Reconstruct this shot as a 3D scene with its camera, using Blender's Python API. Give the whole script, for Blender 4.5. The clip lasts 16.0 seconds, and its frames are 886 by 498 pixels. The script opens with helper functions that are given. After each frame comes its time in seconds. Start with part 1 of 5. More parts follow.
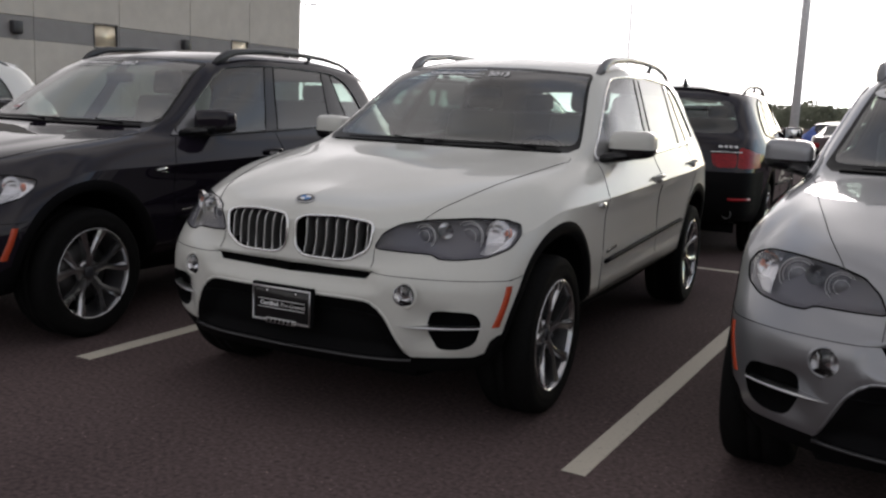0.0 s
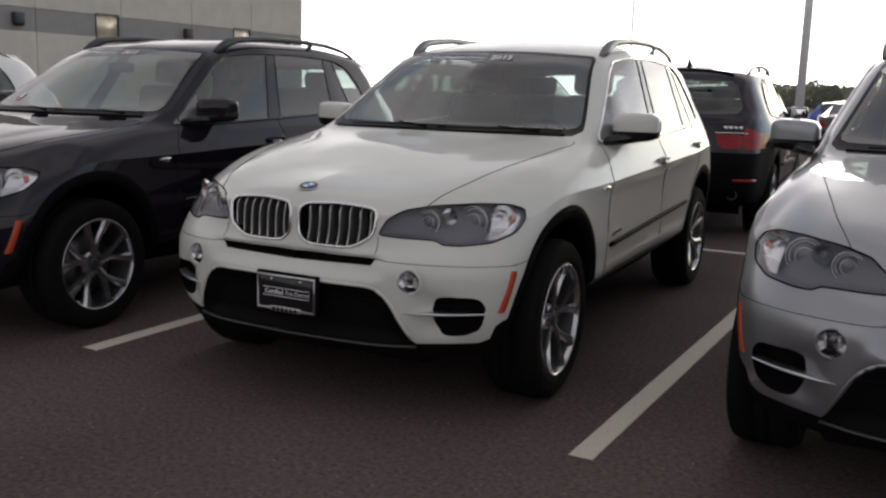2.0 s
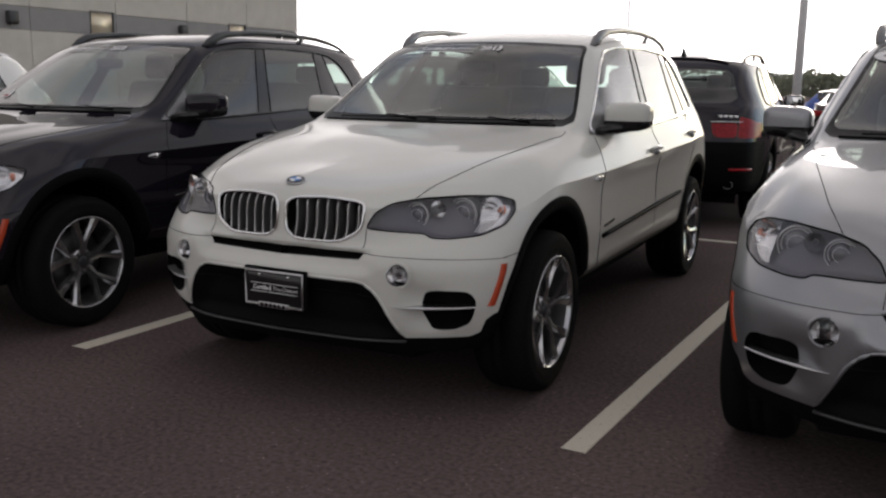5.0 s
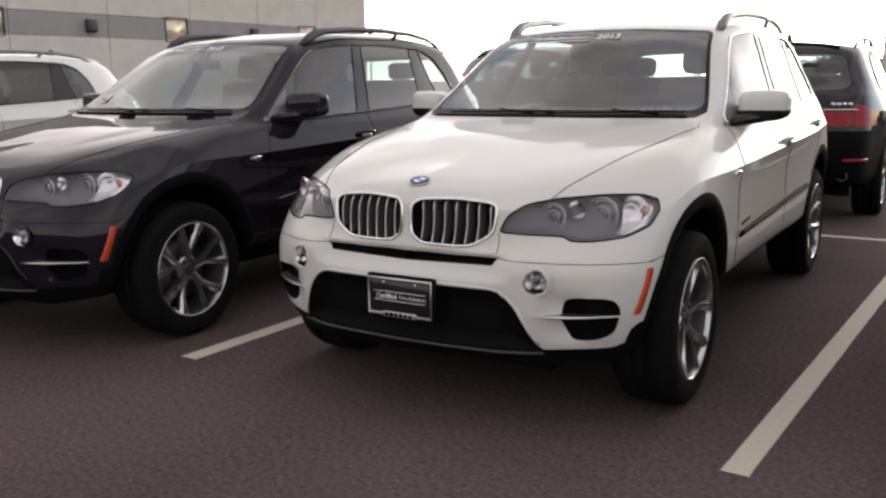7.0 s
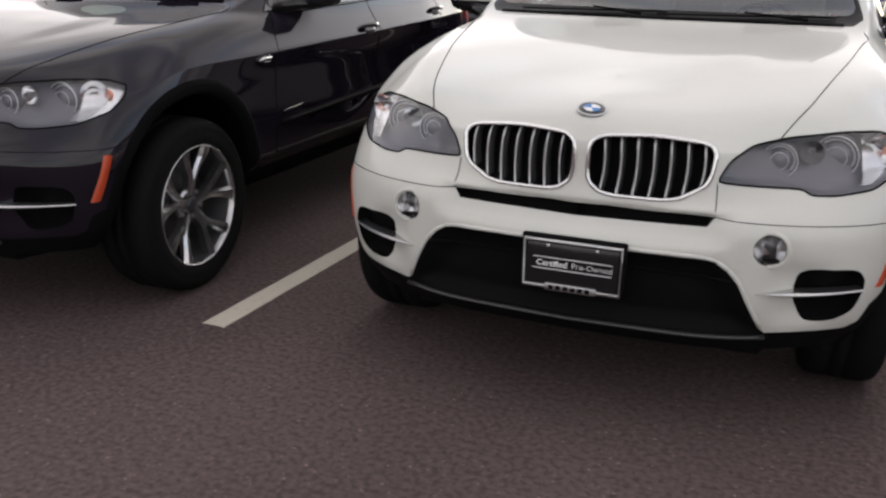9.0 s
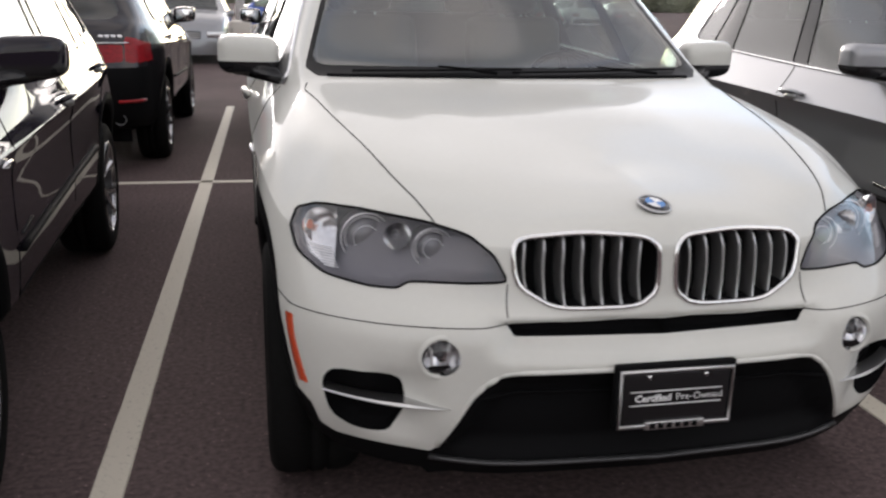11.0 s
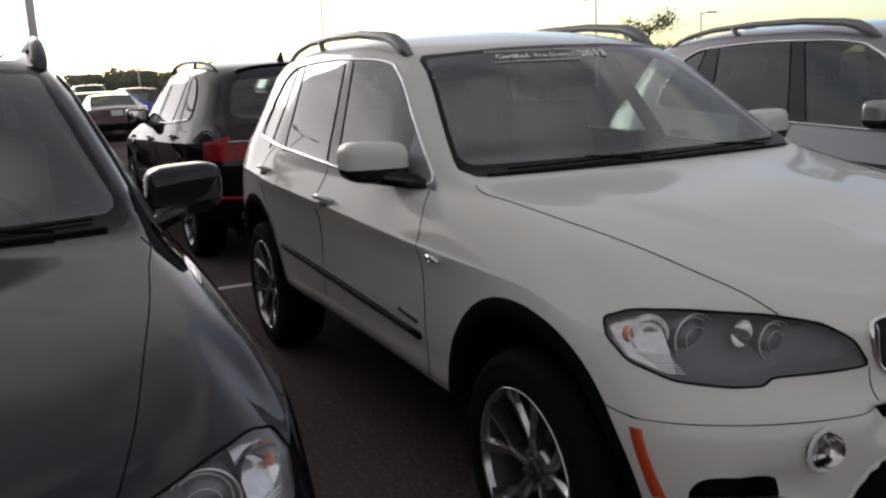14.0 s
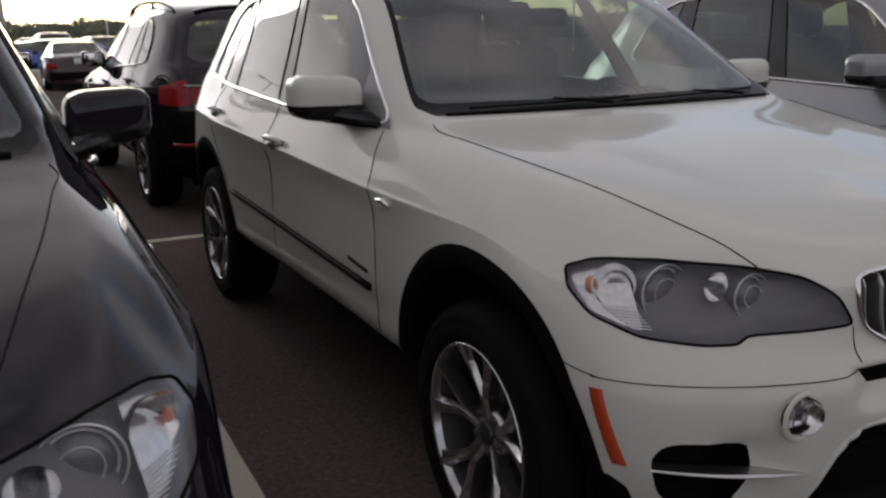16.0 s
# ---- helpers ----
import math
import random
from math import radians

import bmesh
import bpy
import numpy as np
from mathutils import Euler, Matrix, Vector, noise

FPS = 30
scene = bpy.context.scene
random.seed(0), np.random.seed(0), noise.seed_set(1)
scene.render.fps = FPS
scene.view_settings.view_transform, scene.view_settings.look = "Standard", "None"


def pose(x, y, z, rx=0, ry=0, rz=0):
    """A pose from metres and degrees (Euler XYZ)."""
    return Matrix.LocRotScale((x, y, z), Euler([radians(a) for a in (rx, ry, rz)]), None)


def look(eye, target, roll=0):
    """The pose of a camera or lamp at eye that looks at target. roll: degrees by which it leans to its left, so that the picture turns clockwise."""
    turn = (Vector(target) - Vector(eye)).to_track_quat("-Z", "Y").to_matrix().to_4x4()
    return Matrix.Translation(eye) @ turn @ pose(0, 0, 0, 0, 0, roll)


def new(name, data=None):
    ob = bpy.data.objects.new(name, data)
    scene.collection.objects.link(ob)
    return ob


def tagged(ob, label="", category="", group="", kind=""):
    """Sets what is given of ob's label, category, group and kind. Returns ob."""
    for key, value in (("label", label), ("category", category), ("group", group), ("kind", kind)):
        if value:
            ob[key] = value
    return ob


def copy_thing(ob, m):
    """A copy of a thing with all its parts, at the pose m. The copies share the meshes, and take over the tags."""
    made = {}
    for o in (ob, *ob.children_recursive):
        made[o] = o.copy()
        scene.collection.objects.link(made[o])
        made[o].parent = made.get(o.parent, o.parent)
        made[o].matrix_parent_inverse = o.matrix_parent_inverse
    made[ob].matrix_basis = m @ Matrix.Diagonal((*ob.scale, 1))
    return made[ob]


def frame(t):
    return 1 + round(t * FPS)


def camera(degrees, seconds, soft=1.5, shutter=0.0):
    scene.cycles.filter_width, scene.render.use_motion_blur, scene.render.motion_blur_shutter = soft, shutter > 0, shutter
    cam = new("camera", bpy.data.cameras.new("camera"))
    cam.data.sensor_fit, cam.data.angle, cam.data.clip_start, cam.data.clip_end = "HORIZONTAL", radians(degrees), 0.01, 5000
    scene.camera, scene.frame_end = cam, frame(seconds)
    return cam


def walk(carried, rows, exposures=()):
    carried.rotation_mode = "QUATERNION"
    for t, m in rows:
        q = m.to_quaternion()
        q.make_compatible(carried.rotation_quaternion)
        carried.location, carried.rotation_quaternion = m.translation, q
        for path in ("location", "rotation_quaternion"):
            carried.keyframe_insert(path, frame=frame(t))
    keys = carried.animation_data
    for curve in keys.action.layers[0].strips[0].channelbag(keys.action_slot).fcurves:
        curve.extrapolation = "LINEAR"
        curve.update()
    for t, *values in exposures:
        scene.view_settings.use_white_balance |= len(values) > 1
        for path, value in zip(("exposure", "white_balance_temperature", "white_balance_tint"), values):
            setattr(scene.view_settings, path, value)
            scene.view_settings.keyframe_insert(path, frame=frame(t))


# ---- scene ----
cam = camera(52.2, 16.0, soft=2.4, shutter=0.4)
PATH = [
    (0, (2.31, -3.811, 1.388), (1.404, -2.057, 1.072), 2.5),
    (0.5, (2.312, -3.799, 1.391), (1.405, -2.049, 1.059), 2.6),
    (1, (2.306, -3.796, 1.394), (1.403, -2.044, 1.052), 2.2),
    (1.5, (2.308, -3.801, 1.389), (1.405, -2.049, 1.049), 2.0),
    (2, (2.31, -3.796, 1.387), (1.396, -2.052, 1.039), 1.6),
    (2.5, (2.303, -3.795, 1.387), (1.388, -2.055, 1.02), 1.5),
    (3, (2.307, -3.788, 1.383), (1.38, -2.053, 1.02), 1.2),
    (3.5, (2.307, -3.79, 1.38), (1.379, -2.054, 1.025), 1.0),
    (6, (2.339, -3.666, 1.37), (1.435, -1.926, 0.98), 0.7),
    (6.5, (2.255, -3.638, 1.359), (1.21, -2.01, 0.852), -0.7),
    (7, (1.97, -3.638, 1.357), (0.931, -1.97, 0.989), -0.7),
    (7.5, (1.718, -3.607, 1.371), (0.965, -1.806, 0.936), 1.2),
    (8, (1.362, -3.458, 1.364), (0.528, -1.713, 0.857), -1.2),
    (8.2, (1.21, -3.425, 1.353), (0.347, -1.705, 0.811), 0.4),
    (10.3, (-0.416, -2.927, 1.425), (-0.334, -1.042, 0.761), 2.2),
    (10.5, (-0.575, -2.841, 1.417), (-0.318, -0.933, 0.876), 2.1),
    (11, (-0.939, -2.686, 1.441), (-0.55, -0.798, 0.907), 1.3),
    (11.5, (-1.321, -2.593, 1.444), (-0.72, -0.772, 0.877), 0.4),
    (12, (-1.612, -2.433, 1.46), (-1.007, -0.586, 0.989), -0.8),
    (12.5, (-1.882, -2.264, 1.483), (-1.178, -0.45, 1.022), -3.6),
    (13, (-2.102, -2.225, 1.533), (-1.177, -0.515, 1.065), -4.0),
    (13.5, (-2.135, -2.191, 1.542), (-1.298, -0.416, 1.158), -3.7),
    (14, (-2.136, -2.172, 1.535), (-1.324, -0.386, 1.147), -2.8),
    (14.5, (-2.119, -2.176, 1.507), (-1.273, -0.408, 1.111), -2.7),
    (15, (-2.097, -2.171, 1.476), (-1.272, -0.392, 1.081), -2.7),
    (15.5, (-2.074, -2.135, 1.447), (-1.246, -0.359, 1.048), -2.3),
    (16, (-1.994, -1.998, 1.431), (-1.135, -0.254, 0.961), -1.0),
]
EXPOSURE = [(0, -0.22, 6460, 15.2), (3.5, -0.22, 6460, 15.2), (6, -0.07, 6760, 18.2), (6.5, 0.28, 6810, 19.2), (7.0, 0.48, 6760, 18.2), (7.5, 0.28, 6710, 17.2),
            (8.2, 0.40, 6660, 16.2), (10.3, 0.88, 6560, 15.7), (11, 0.62, 6560, 15.7), (11.5, 0.52, 6560, 15.7), (12.5, 0.20, 6540, 16.2),
            (13.0, 0.06, 6540, 16.2), (13.4, -0.24, 6540, 16.2), (14.5, -0.47, 6540, 16.2), (16, -0.42, 6540, 16.7)]
walk(cam, [(t, look(eye, target, roll)) for t, eye, target, roll in PATH], EXPOSURE)

# ---- sky and light: a bright overcast evening, brightest low behind the rows of cars ----
SUN_EL, SUN_AZ = 14.0, -4.0  # degrees; the azimuth turns from +y towards +x
SUN_DIR = (math.sin(radians(SUN_AZ)) * math.cos(radians(SUN_EL)), math.cos(radians(SUN_AZ)) * math.cos(radians(SUN_EL)), math.sin(radians(SUN_EL)))
world = bpy.data.worlds.new("overcast_sky")
scene.world = world
world.use_nodes = True


def sky_nodes():
    nt = world.node_tree
    n, l = nt.nodes, nt.links
    bg = n["Background"]
    sky = n.new("ShaderNodeTexSky")
    sky.sky_type, sky.sun_disc = "NISHITA", False
    sky.sun_elevation, sky.sun_rotation = radians(SUN_EL), radians(SUN_AZ)
    blue = n.new("ShaderNodeVectorMath")
    blue.operation = "SCALE"
    blue.inputs["Scale"].default_value = SKY_BLUE
    l.new(sky.outputs[0], blue.inputs[0])
    tc = n.new("ShaderNodeTexCoord")
    # clouds: white sheet with breaks in it
    mp = n.new("ShaderNodeMapping")
    mp.inputs["Scale"].default_value = (1.0, 1.0, 2.6)
    mp.inputs["Location"].default_value = SKY_SHIFT
    l.new(tc.outputs["Generated"], mp.inputs[0])
    noi = n.new("ShaderNodeTexNoise")
    noi.inputs["Scale"].default_value, noi.inputs["Detail"].default_value, noi.inputs["Roughness"].default_value = 2.1, 7, .55
    l.new(mp.outputs[0], noi.inputs["Vector"])
    ramp = n.new("ShaderNodeValToRGB")
    ramp.color_ramp.elements[0].position, ramp.color_ramp.elements[0].color = .36, (.66, .66, .66, 1)
    ramp.color_ramp.elements[1].position, ramp.color_ramp.elements[1].color = .56, (1, 1, 1, 1)
    dot = n.new("ShaderNodeVectorMath")
    dot.operation = "DOT_PRODUCT"
    dot.inputs[1].default_value = (SUN_DIR[0], SUN_DIR[1], 0)
    l.new(tc.outputs["Generated"], dot.inputs[0])
    glow = n.new("ShaderNodeMapRange")
    glow.interpolation_type = "SMOOTHSTEP"
    glow.inputs["From Min"].default_value, glow.inputs["From Max"].default_value = -.25, 1.0
    glow.inputs["To Min"].default_value, glow.inputs["To Max"].default_value = 0, CLOUD_SUN - CLOUD_FAR
    l.new(dot.outputs["Value"], glow.inputs[0])
    # the cloud sheet is thinnest, and brightest, low over the evening side
    xyz, low, sq, gain = n.new("ShaderNodeSeparateXYZ"), n.new("ShaderNodeMapRange"), n.new("ShaderNodeMath"), n.new("ShaderNodeMath")
    l.new(tc.outputs["Generated"], xyz.inputs[0])
    l.new(xyz.outputs["Z"], low.inputs[0])
    low.inputs["From Min"].default_value, low.inputs["From Max"].default_value = 0, 1
    low.inputs["To Min"].default_value, low.inputs["To Max"].default_value = 1, 0
    sq.operation, sq.inputs[1].default_value = "POWER", 6.0
    l.new(low.outputs[0], sq.inputs[0])
    # the cover opens beside the bright part, low towards +x
    side, near, open_ = n.new("ShaderNodeSeparateXYZ"), n.new("ShaderNodeMath"), n.new("ShaderNodeMath")
    l.new(tc.outputs["Generated"], side.inputs[0])
    near.operation = "MULTIPLY"
    l.new(side.outputs["X"], near.inputs[0])
    l.new(glow.outputs[0], near.inputs[1])
    down = n.new("ShaderNodeMath")
    down.operation = "MULTIPLY"
    l.new(near.outputs[0], down.inputs[0])
    l.new(sq.outputs[0], down.inputs[1])
    l.new(noi.outputs[0], ramp.inputs[0])
    open_.operation, open_.inputs[1].default_value, open_.use_clamp = "MULTIPLY_ADD", -5.5 / (CLOUD_SUN - CLOUD_FAR), True
    l.new(down.outputs[0], open_.inputs[0])
    l.new(ramp.outputs[0], open_.inputs[2])
    gain.operation = "MULTIPLY_ADD"
    # the sheet is thicker, and duller, overhead than towards the horizon
    sheet = n.new("ShaderNodeMath")
    sheet.operation, sheet.inputs[1].default_value, sheet.inputs[2].default_value = "MULTIPLY_ADD", .2 * CLOUD_FAR, .64 * CLOUD_FAR
    l.new(low.outputs[0], sheet.inputs[0])
    l.new(sheet.outputs[0], gain.inputs[2])
    l.new(glow.outputs[0], gain.inputs[0])
    l.new(sq.outputs[0], gain.inputs[1])
    cloud = n.new("ShaderNodeVectorMath")
    cloud.operation = "SCALE"
    cloud.inputs[0].default_value = (1.0, .98, .955)
    # broad dark bellies and bright tops
    belly, shade, lit = n.new("ShaderNodeTexNoise"), n.new("ShaderNodeMapRange"), n.new("ShaderNodeMath")
    belly.inputs["Scale"].default_value, belly.inputs["Detail"].default_value, belly.inputs["Roughness"].default_value = 2.2, 5, .5
    l.new(mp.outputs[0], belly.inputs["Vector"])
    shade.inputs["From Min"].default_value, shade.inputs["From Max"].default_value = .40, .60
    shade.inputs["To Min"].default_value, shade.inputs["To Max"].default_value = .75, 1.25
    l.new(belly.outputs[0], shade.inputs[0])
    lit.operation = "MULTIPLY"
    l.new(gain.outputs[0], lit.inputs[0])
    l.new(shade.outputs[0], lit.inputs[1])
    l.new(lit.outputs[0], cloud.inputs["Scale"])
    mix = n.new("ShaderNodeMix")
    mix.data_type = "RGBA"
    l.new(open_.outputs[0], mix.inputs[0])
    deep = n.new("ShaderNodeVectorMath")
    deep.operation, deep.inputs[1].default_value = "MULTIPLY", (.79, .94, 1.06)
    l.new(blue.outputs[0], deep.inputs[0])
    l.new(deep.outputs[0], mix.inputs[6])
    l.new(cloud.outputs[0], mix.inputs[7])
    l.new(mix.outputs[2], bg.inputs[0])
    bg.inputs[1].default_value = .1


SKY_BLUE, CLOUD_FAR, CLOUD_SUN = 2.6, 9.6, 66.0
SKY_SHIFT = (3.1, 1.7, .4)
sky_nodes()
sun = bpy.data.lights.new("sun", "SUN")
sun.energy, sun.angle, sun.color = 0.5, radians(14), (1, .95, .88)
new("sun", sun).matrix_basis = look((0, 0, 0), tuple(-c for c in SUN_DIR))


# ---- materials ----
def material(name, colour, rough=0.5, metal=0.0, coat=0.0, spec=0.5, grain=0.0, scale=40.0, bump=0.0, wear=0.0, transmission=0.0):
    """A surface with its own fine grain, broad stains and relief. grain, wear: how far the colour varies at the small and the large scale."""
    m = bpy.data.materials.new(name)
    m.use_nodes = True
    nt = m.node_tree
    n, l = nt.nodes, nt.links
    b = n["Principled BSDF"]
    b.inputs["Base Color"].default_value = (*colour, 1)
    b.inputs["Roughness"].default_value = rough
    b.inputs["Metallic"].default_value = metal
    b.inputs["Coat Weight"].default_value = coat
    b.inputs["Coat Roughness"].default_value = 0.02
    b.inputs["Specular IOR Level"].default_value = spec
    if grain or wear or bump:
        tc = n.new("ShaderNodeTexCoord")
        fine, wide = n.new("ShaderNodeTexNoise"), n.new("ShaderNodeTexNoise")
        fine.inputs["Scale"].default_value, fine.inputs["Detail"].default_value = scale, 6
        wide.inputs["Scale"].default_value, wide.inputs["Detail"].default_value = scale / 23, 5
        mixed = None
        for tex, amount in ((fine, grain), (wide, wear)):
            l.new(tc.outputs["Object"], tex.inputs["Vector"])
            if not amount:
                continue
            mr = n.new("ShaderNodeMapRange")
            mr.inputs["From Min"].default_value, mr.inputs["From Max"].default_value = .3, .7
            mr.inputs["To Min"].default_value, mr.inputs["To Max"].default_value = 1 - amount, 1 + amount
            l.new(tex.outputs[0], mr.inputs[0])
            sc = n.new("ShaderNodeVectorMath")
            sc.operation = "SCALE"
            if mixed is None:
                sc.inputs[0].default_value = colour
            else:
                l.new(mixed, sc.inputs[0])
            l.new(mr.outputs[0], sc.inputs["Scale"])
            mixed = sc.outputs[0]
        if mixed is not None:
            l.new(mixed, b.inputs["Base Color"])
        if bump:
            bp = n.new("ShaderNodeBump")
            bp.inputs["Strength"].default_value, bp.inputs["Distance"].default_value = bump, .01
            l.new(fine.outputs[0], bp.inputs["Height"])
            l.new(bp.outputs[0], b.inputs["Normal"])
    return m


def glass(name, tint, sheen=.08, rough=0.0):
    """Thin glass: clear straight through, with a mirror sheen that grows at flat angles."""
    m = bpy.data.materials.new(name)
    m.use_nodes = True
    nt = m.node_tree
    n, l = nt.nodes, nt.links
    n.remove(n["Principled BSDF"])
    tr, gl, fr, mx = n.new("ShaderNodeBsdfTransparent"), n.new("ShaderNodeBsdfGlossy"), n.new("ShaderNodeLayerWeight"), n.new("ShaderNodeMixShader")
    tr.inputs[0].default_value = (*tint, 1)
    gl.inputs["Roughness"].default_value = rough
    fr.inputs[0].default_value = .5
    flat, gain = n.new("ShaderNodeMath"), n.new("ShaderNodeMath")
    flat.operation, flat.inputs[1].default_value = "POWER", 3.6
    l.new(fr.outputs["Facing"], flat.inputs[0])
    gain.operation, gain.inputs[1].default_value, gain.inputs[2].default_value = "MULTIPLY_ADD", 1 - sheen, sheen
    l.new(flat.outputs[0], gain.inputs[0])
    l.new(gain.outputs[0], mx.inputs[0])
    l.new(tr.outputs[0], mx.inputs[1])
    l.new(gl.outputs[0], mx.inputs[2])
    l.new(mx.outputs[0], n["Material Output"].inputs[0])
    return m


def asphalt():
    m = material("asphalt", (.052, .046, .043), .95, spec=.06)
    nt = m.node_tree
    n, l = nt.nodes, nt.links
    b = n["Principled BSDF"]
    tc = n.new("ShaderNodeTexCoord")
    big, mid, vor = n.new("ShaderNodeTexNoise"), n.new("ShaderNodeTexNoise"), n.new("ShaderNodeTexVoronoi")
    big.inputs["Scale"].default_value, big.inputs["Detail"].default_value = .45, 6
    mid.inputs["Scale"].default_value, mid.inputs["Detail"].default_value = 45, 8
    vor.inputs["Scale"].default_value = 150
    for t in (big, mid, vor):
        l.new(tc.outputs["Object"], t.inputs["Vector"])
    r1 = n.new("ShaderNodeValToRGB")
    r1.color_ramp.elements[0].position, r1.color_ramp.elements[0].color = .3, (.070, .0525, .0530, 1)
    r1.color_ramp.elements[1].position, r1.color_ramp.elements[1].color = .72, (.118, .089, .0885, 1)
    l.new(big.outputs[0], r1.inputs[0])
    r2 = n.new("ShaderNodeValToRGB")
    r2.color_ramp.elements[0].position, r2.color_ramp.elements[0].color = .30, (.66, .66, .66, 1)
    r2.color_ramp.elements[1].position, r2.color_ramp.elements[1].color = .72, (1.38, 1.36, 1.33, 1)
    l.new(mid.outputs[0], r2.inputs[0])
    # pale chips of stone among the binder
    r3 = n.new("ShaderNodeValToRGB")
    r3.color_ramp.elements[0].position, r3.color_ramp.elements[0].color = .88, (1, 1, 1, 1)
    r3.color_ramp.elements[1].position, r3.color_ramp.elements[1].color = .97, (2.4, 2.3, 2.15, 1)
    l.new(vor.outputs["Color"], r3.inputs[0])
    m1, m2 = n.new("ShaderNodeMix"), n.new("ShaderNodeMix")
    for mm in (m1, m2):
        mm.data_type, mm.blend_type, mm.clamp_result = "RGBA", "MULTIPLY", False
        mm.inputs[0].default_value = 1
    l.new(r1.outputs[0], m1.inputs[6])
    l.new(r2.outputs[0], m1.inputs[7])
    l.new(m1.outputs[2], m2.inputs[6])
    l.new(r3.outputs[0], m2.inputs[7])
    l.new(m2.outputs[2], b.inputs["Base Color"])
    bp = n.new("ShaderNodeBump")
    bp.inputs["Strength"].default_value, bp.inputs["Distance"].default_value = .15, .003
    l.new(vor.outputs["Distance"], bp.inputs["Height"])
    l.new(bp.outputs[0], b.inputs["Normal"])
    return m


def road_paint():
    """Traffic paint worn through in specks."""
    m = material("road_paint", (.50, .47, .41), .75)
    nt = m.node_tree
    n, l = nt.nodes, nt.links
    tc, noi, wid = n.new("ShaderNodeTexCoord"), n.new("ShaderNodeTexNoise"), n.new("ShaderNodeTexNoise")
    noi.inputs["Scale"].default_value, noi.inputs["Detail"].default_value, noi.inputs["Roughness"].default_value = 60, 8, .7
    wid.inputs["Scale"].default_value = 3
    l.new(tc.outputs["Object"], noi.inputs["Vector"])
    l.new(tc.outputs["Object"], wid.inputs["Vector"])
    ramp = n.new("ShaderNodeValToRGB")
    ramp.color_ramp.elements[0].position, ramp.color_ramp.elements[0].color = .30, (.13, .115, .10, 1)
    ramp.color_ramp.elements[1].position, ramp.color_ramp.elements[1].color = .42, (.52, .48, .40, 1)
    l.new(noi.outputs[0], ramp.inputs[0])
    l.new(ramp.outputs[0], n["Principled BSDF"].inputs["Base Color"])
    return m


WHITE = material("white_paint", (.585, .585, .545), .45, 0, .8, .1, wear=.02, grain=.01, scale=60)
WHITE.node_tree.nodes["Principled BSDF"].inputs["Coat Roughness"].default_value = .05
BLACK = material("black_paint", (.0095, .0075, .0125), .35, 0, .78, 0)
GREY_DARK = material("dark_grey_paint", (.022, .020, .022), .35, .5, 1, 0, grain=.05, scale=900)
SILVER = material("silver_paint", (.27, .275, .29), .38, .75, 1, grain=.06, scale=900)
WHITE_FAR = material("plain_white_paint", (.70, .70, .68), .4, 0, 1)
RED_DARK = material("dark_red_paint", (.030, .006, .008), .35, .2, 1)
BLUE = material("blue_paint", (.03, .09, .42), .35, .1, 1)
PLASTIC = material("black_plastic", (.005, .005, .0055), .65, 0, 0, .05, grain=.15, scale=300, bump=.1)
MATT_BLACK = material("matt_black", (.005, .005, .0055), .75, 0, 0, .06)
GLOSS_BLACK = material("gloss_black", (.010, .010, .011), .12)
FRIT = material("black_print", (.004, .004, .004), .3, 0, 0, .15)
# wheel alloy painted darker for the shade inside the rim; exhausts share it
SHADED_ALLOY = material("shaded_alloy", (.16, .16, .165), .45, .7)
DISC = material("brake_disc_steel", (.10, .10, .10), .45, .8)
DARK_GREY = material("dark_grey_plastic", (.045, .045, .048), .5, grain=.1, scale=200)
CHROME = material("chrome", (.80, .80, .80), .12, 1)
SATIN = material("satin_metal", (.55, .55, .55), .35, 1, grain=.05, scale=200)
ALLOY = material("wheel_alloy", (.46, .46, .47), .20, .95, grain=.06, scale=30)
RAIL = material("rail_satin_grey", (.20, .20, .205), .34, .6)
RAIL_BLACK = material("rail_satin_black", (.05, .05, .052), .34, .3)
RUBBER = material("tyre_rubber", (.007, .007, .007), .85, 0, 0, .08, grain=.2, scale=60, bump=.15)
LAMP_GREY = material("lamp_housing", (.12, .118, .136), .42, .15)
SLAT = material("grille_titanium", (.50, .50, .50), .34, .9, grain=.05, scale=200)
PROJECTOR = material("projector_glass", (.13, .13, .145), .10, .2, 0, .6)
LAMP_RING = material("lamp_ring_metal", (.66, .66, .67), .35, .35)
BEZEL = material("lamp_bezel", (.15, .15, .165), .30, .4)
REFLECTOR = material("lamp_reflector", (.70, .70, .71), .25, .85, grain=.10, scale=60)
AMBER = material("amber_plastic", (.70, .26, .17), .4)
MARKER = material("orange_reflector", (.46, .058, .018), .35, grain=.12, scale=250)
TAIL_RED = material("red_lamp_plastic", (.27, .005, .010), .35, 0, .25, .2, grain=.3, scale=38)
BADGE_DARK = material("badge_dark", (.03, .03, .035), .25)
BADGE_BLUE = material("badge_blue", (.05, .20, .50), .25)
BADGE_WHITE = material("badge_white", (.75, .75, .75), .3)
MIRROR = material("mirror_glass", (.85, .86, .87), .02, 1)
LEATHER = material("beige_leather", (.13, .12, .105), .55, grain=.06, scale=120, bump=.1)
LINING = material("cabin_lining", (.12, .115, .106), .85, grain=.08, scale=200)
LETTER = material("white_lettering", (.75, .75, .75), .6)
GLASS = glass("windscreen_glass", (.66, .755, .71), .17)
SIDE_GLASS = glass("side_glass", (.41, .475, .45), .11)
DARK_GLASS = glass("dark_side_glass", (.35, .415, .385), .10)
LENS = glass("lamp_lens", (.96, .96, .97), .045)
ASPHALT = asphalt()
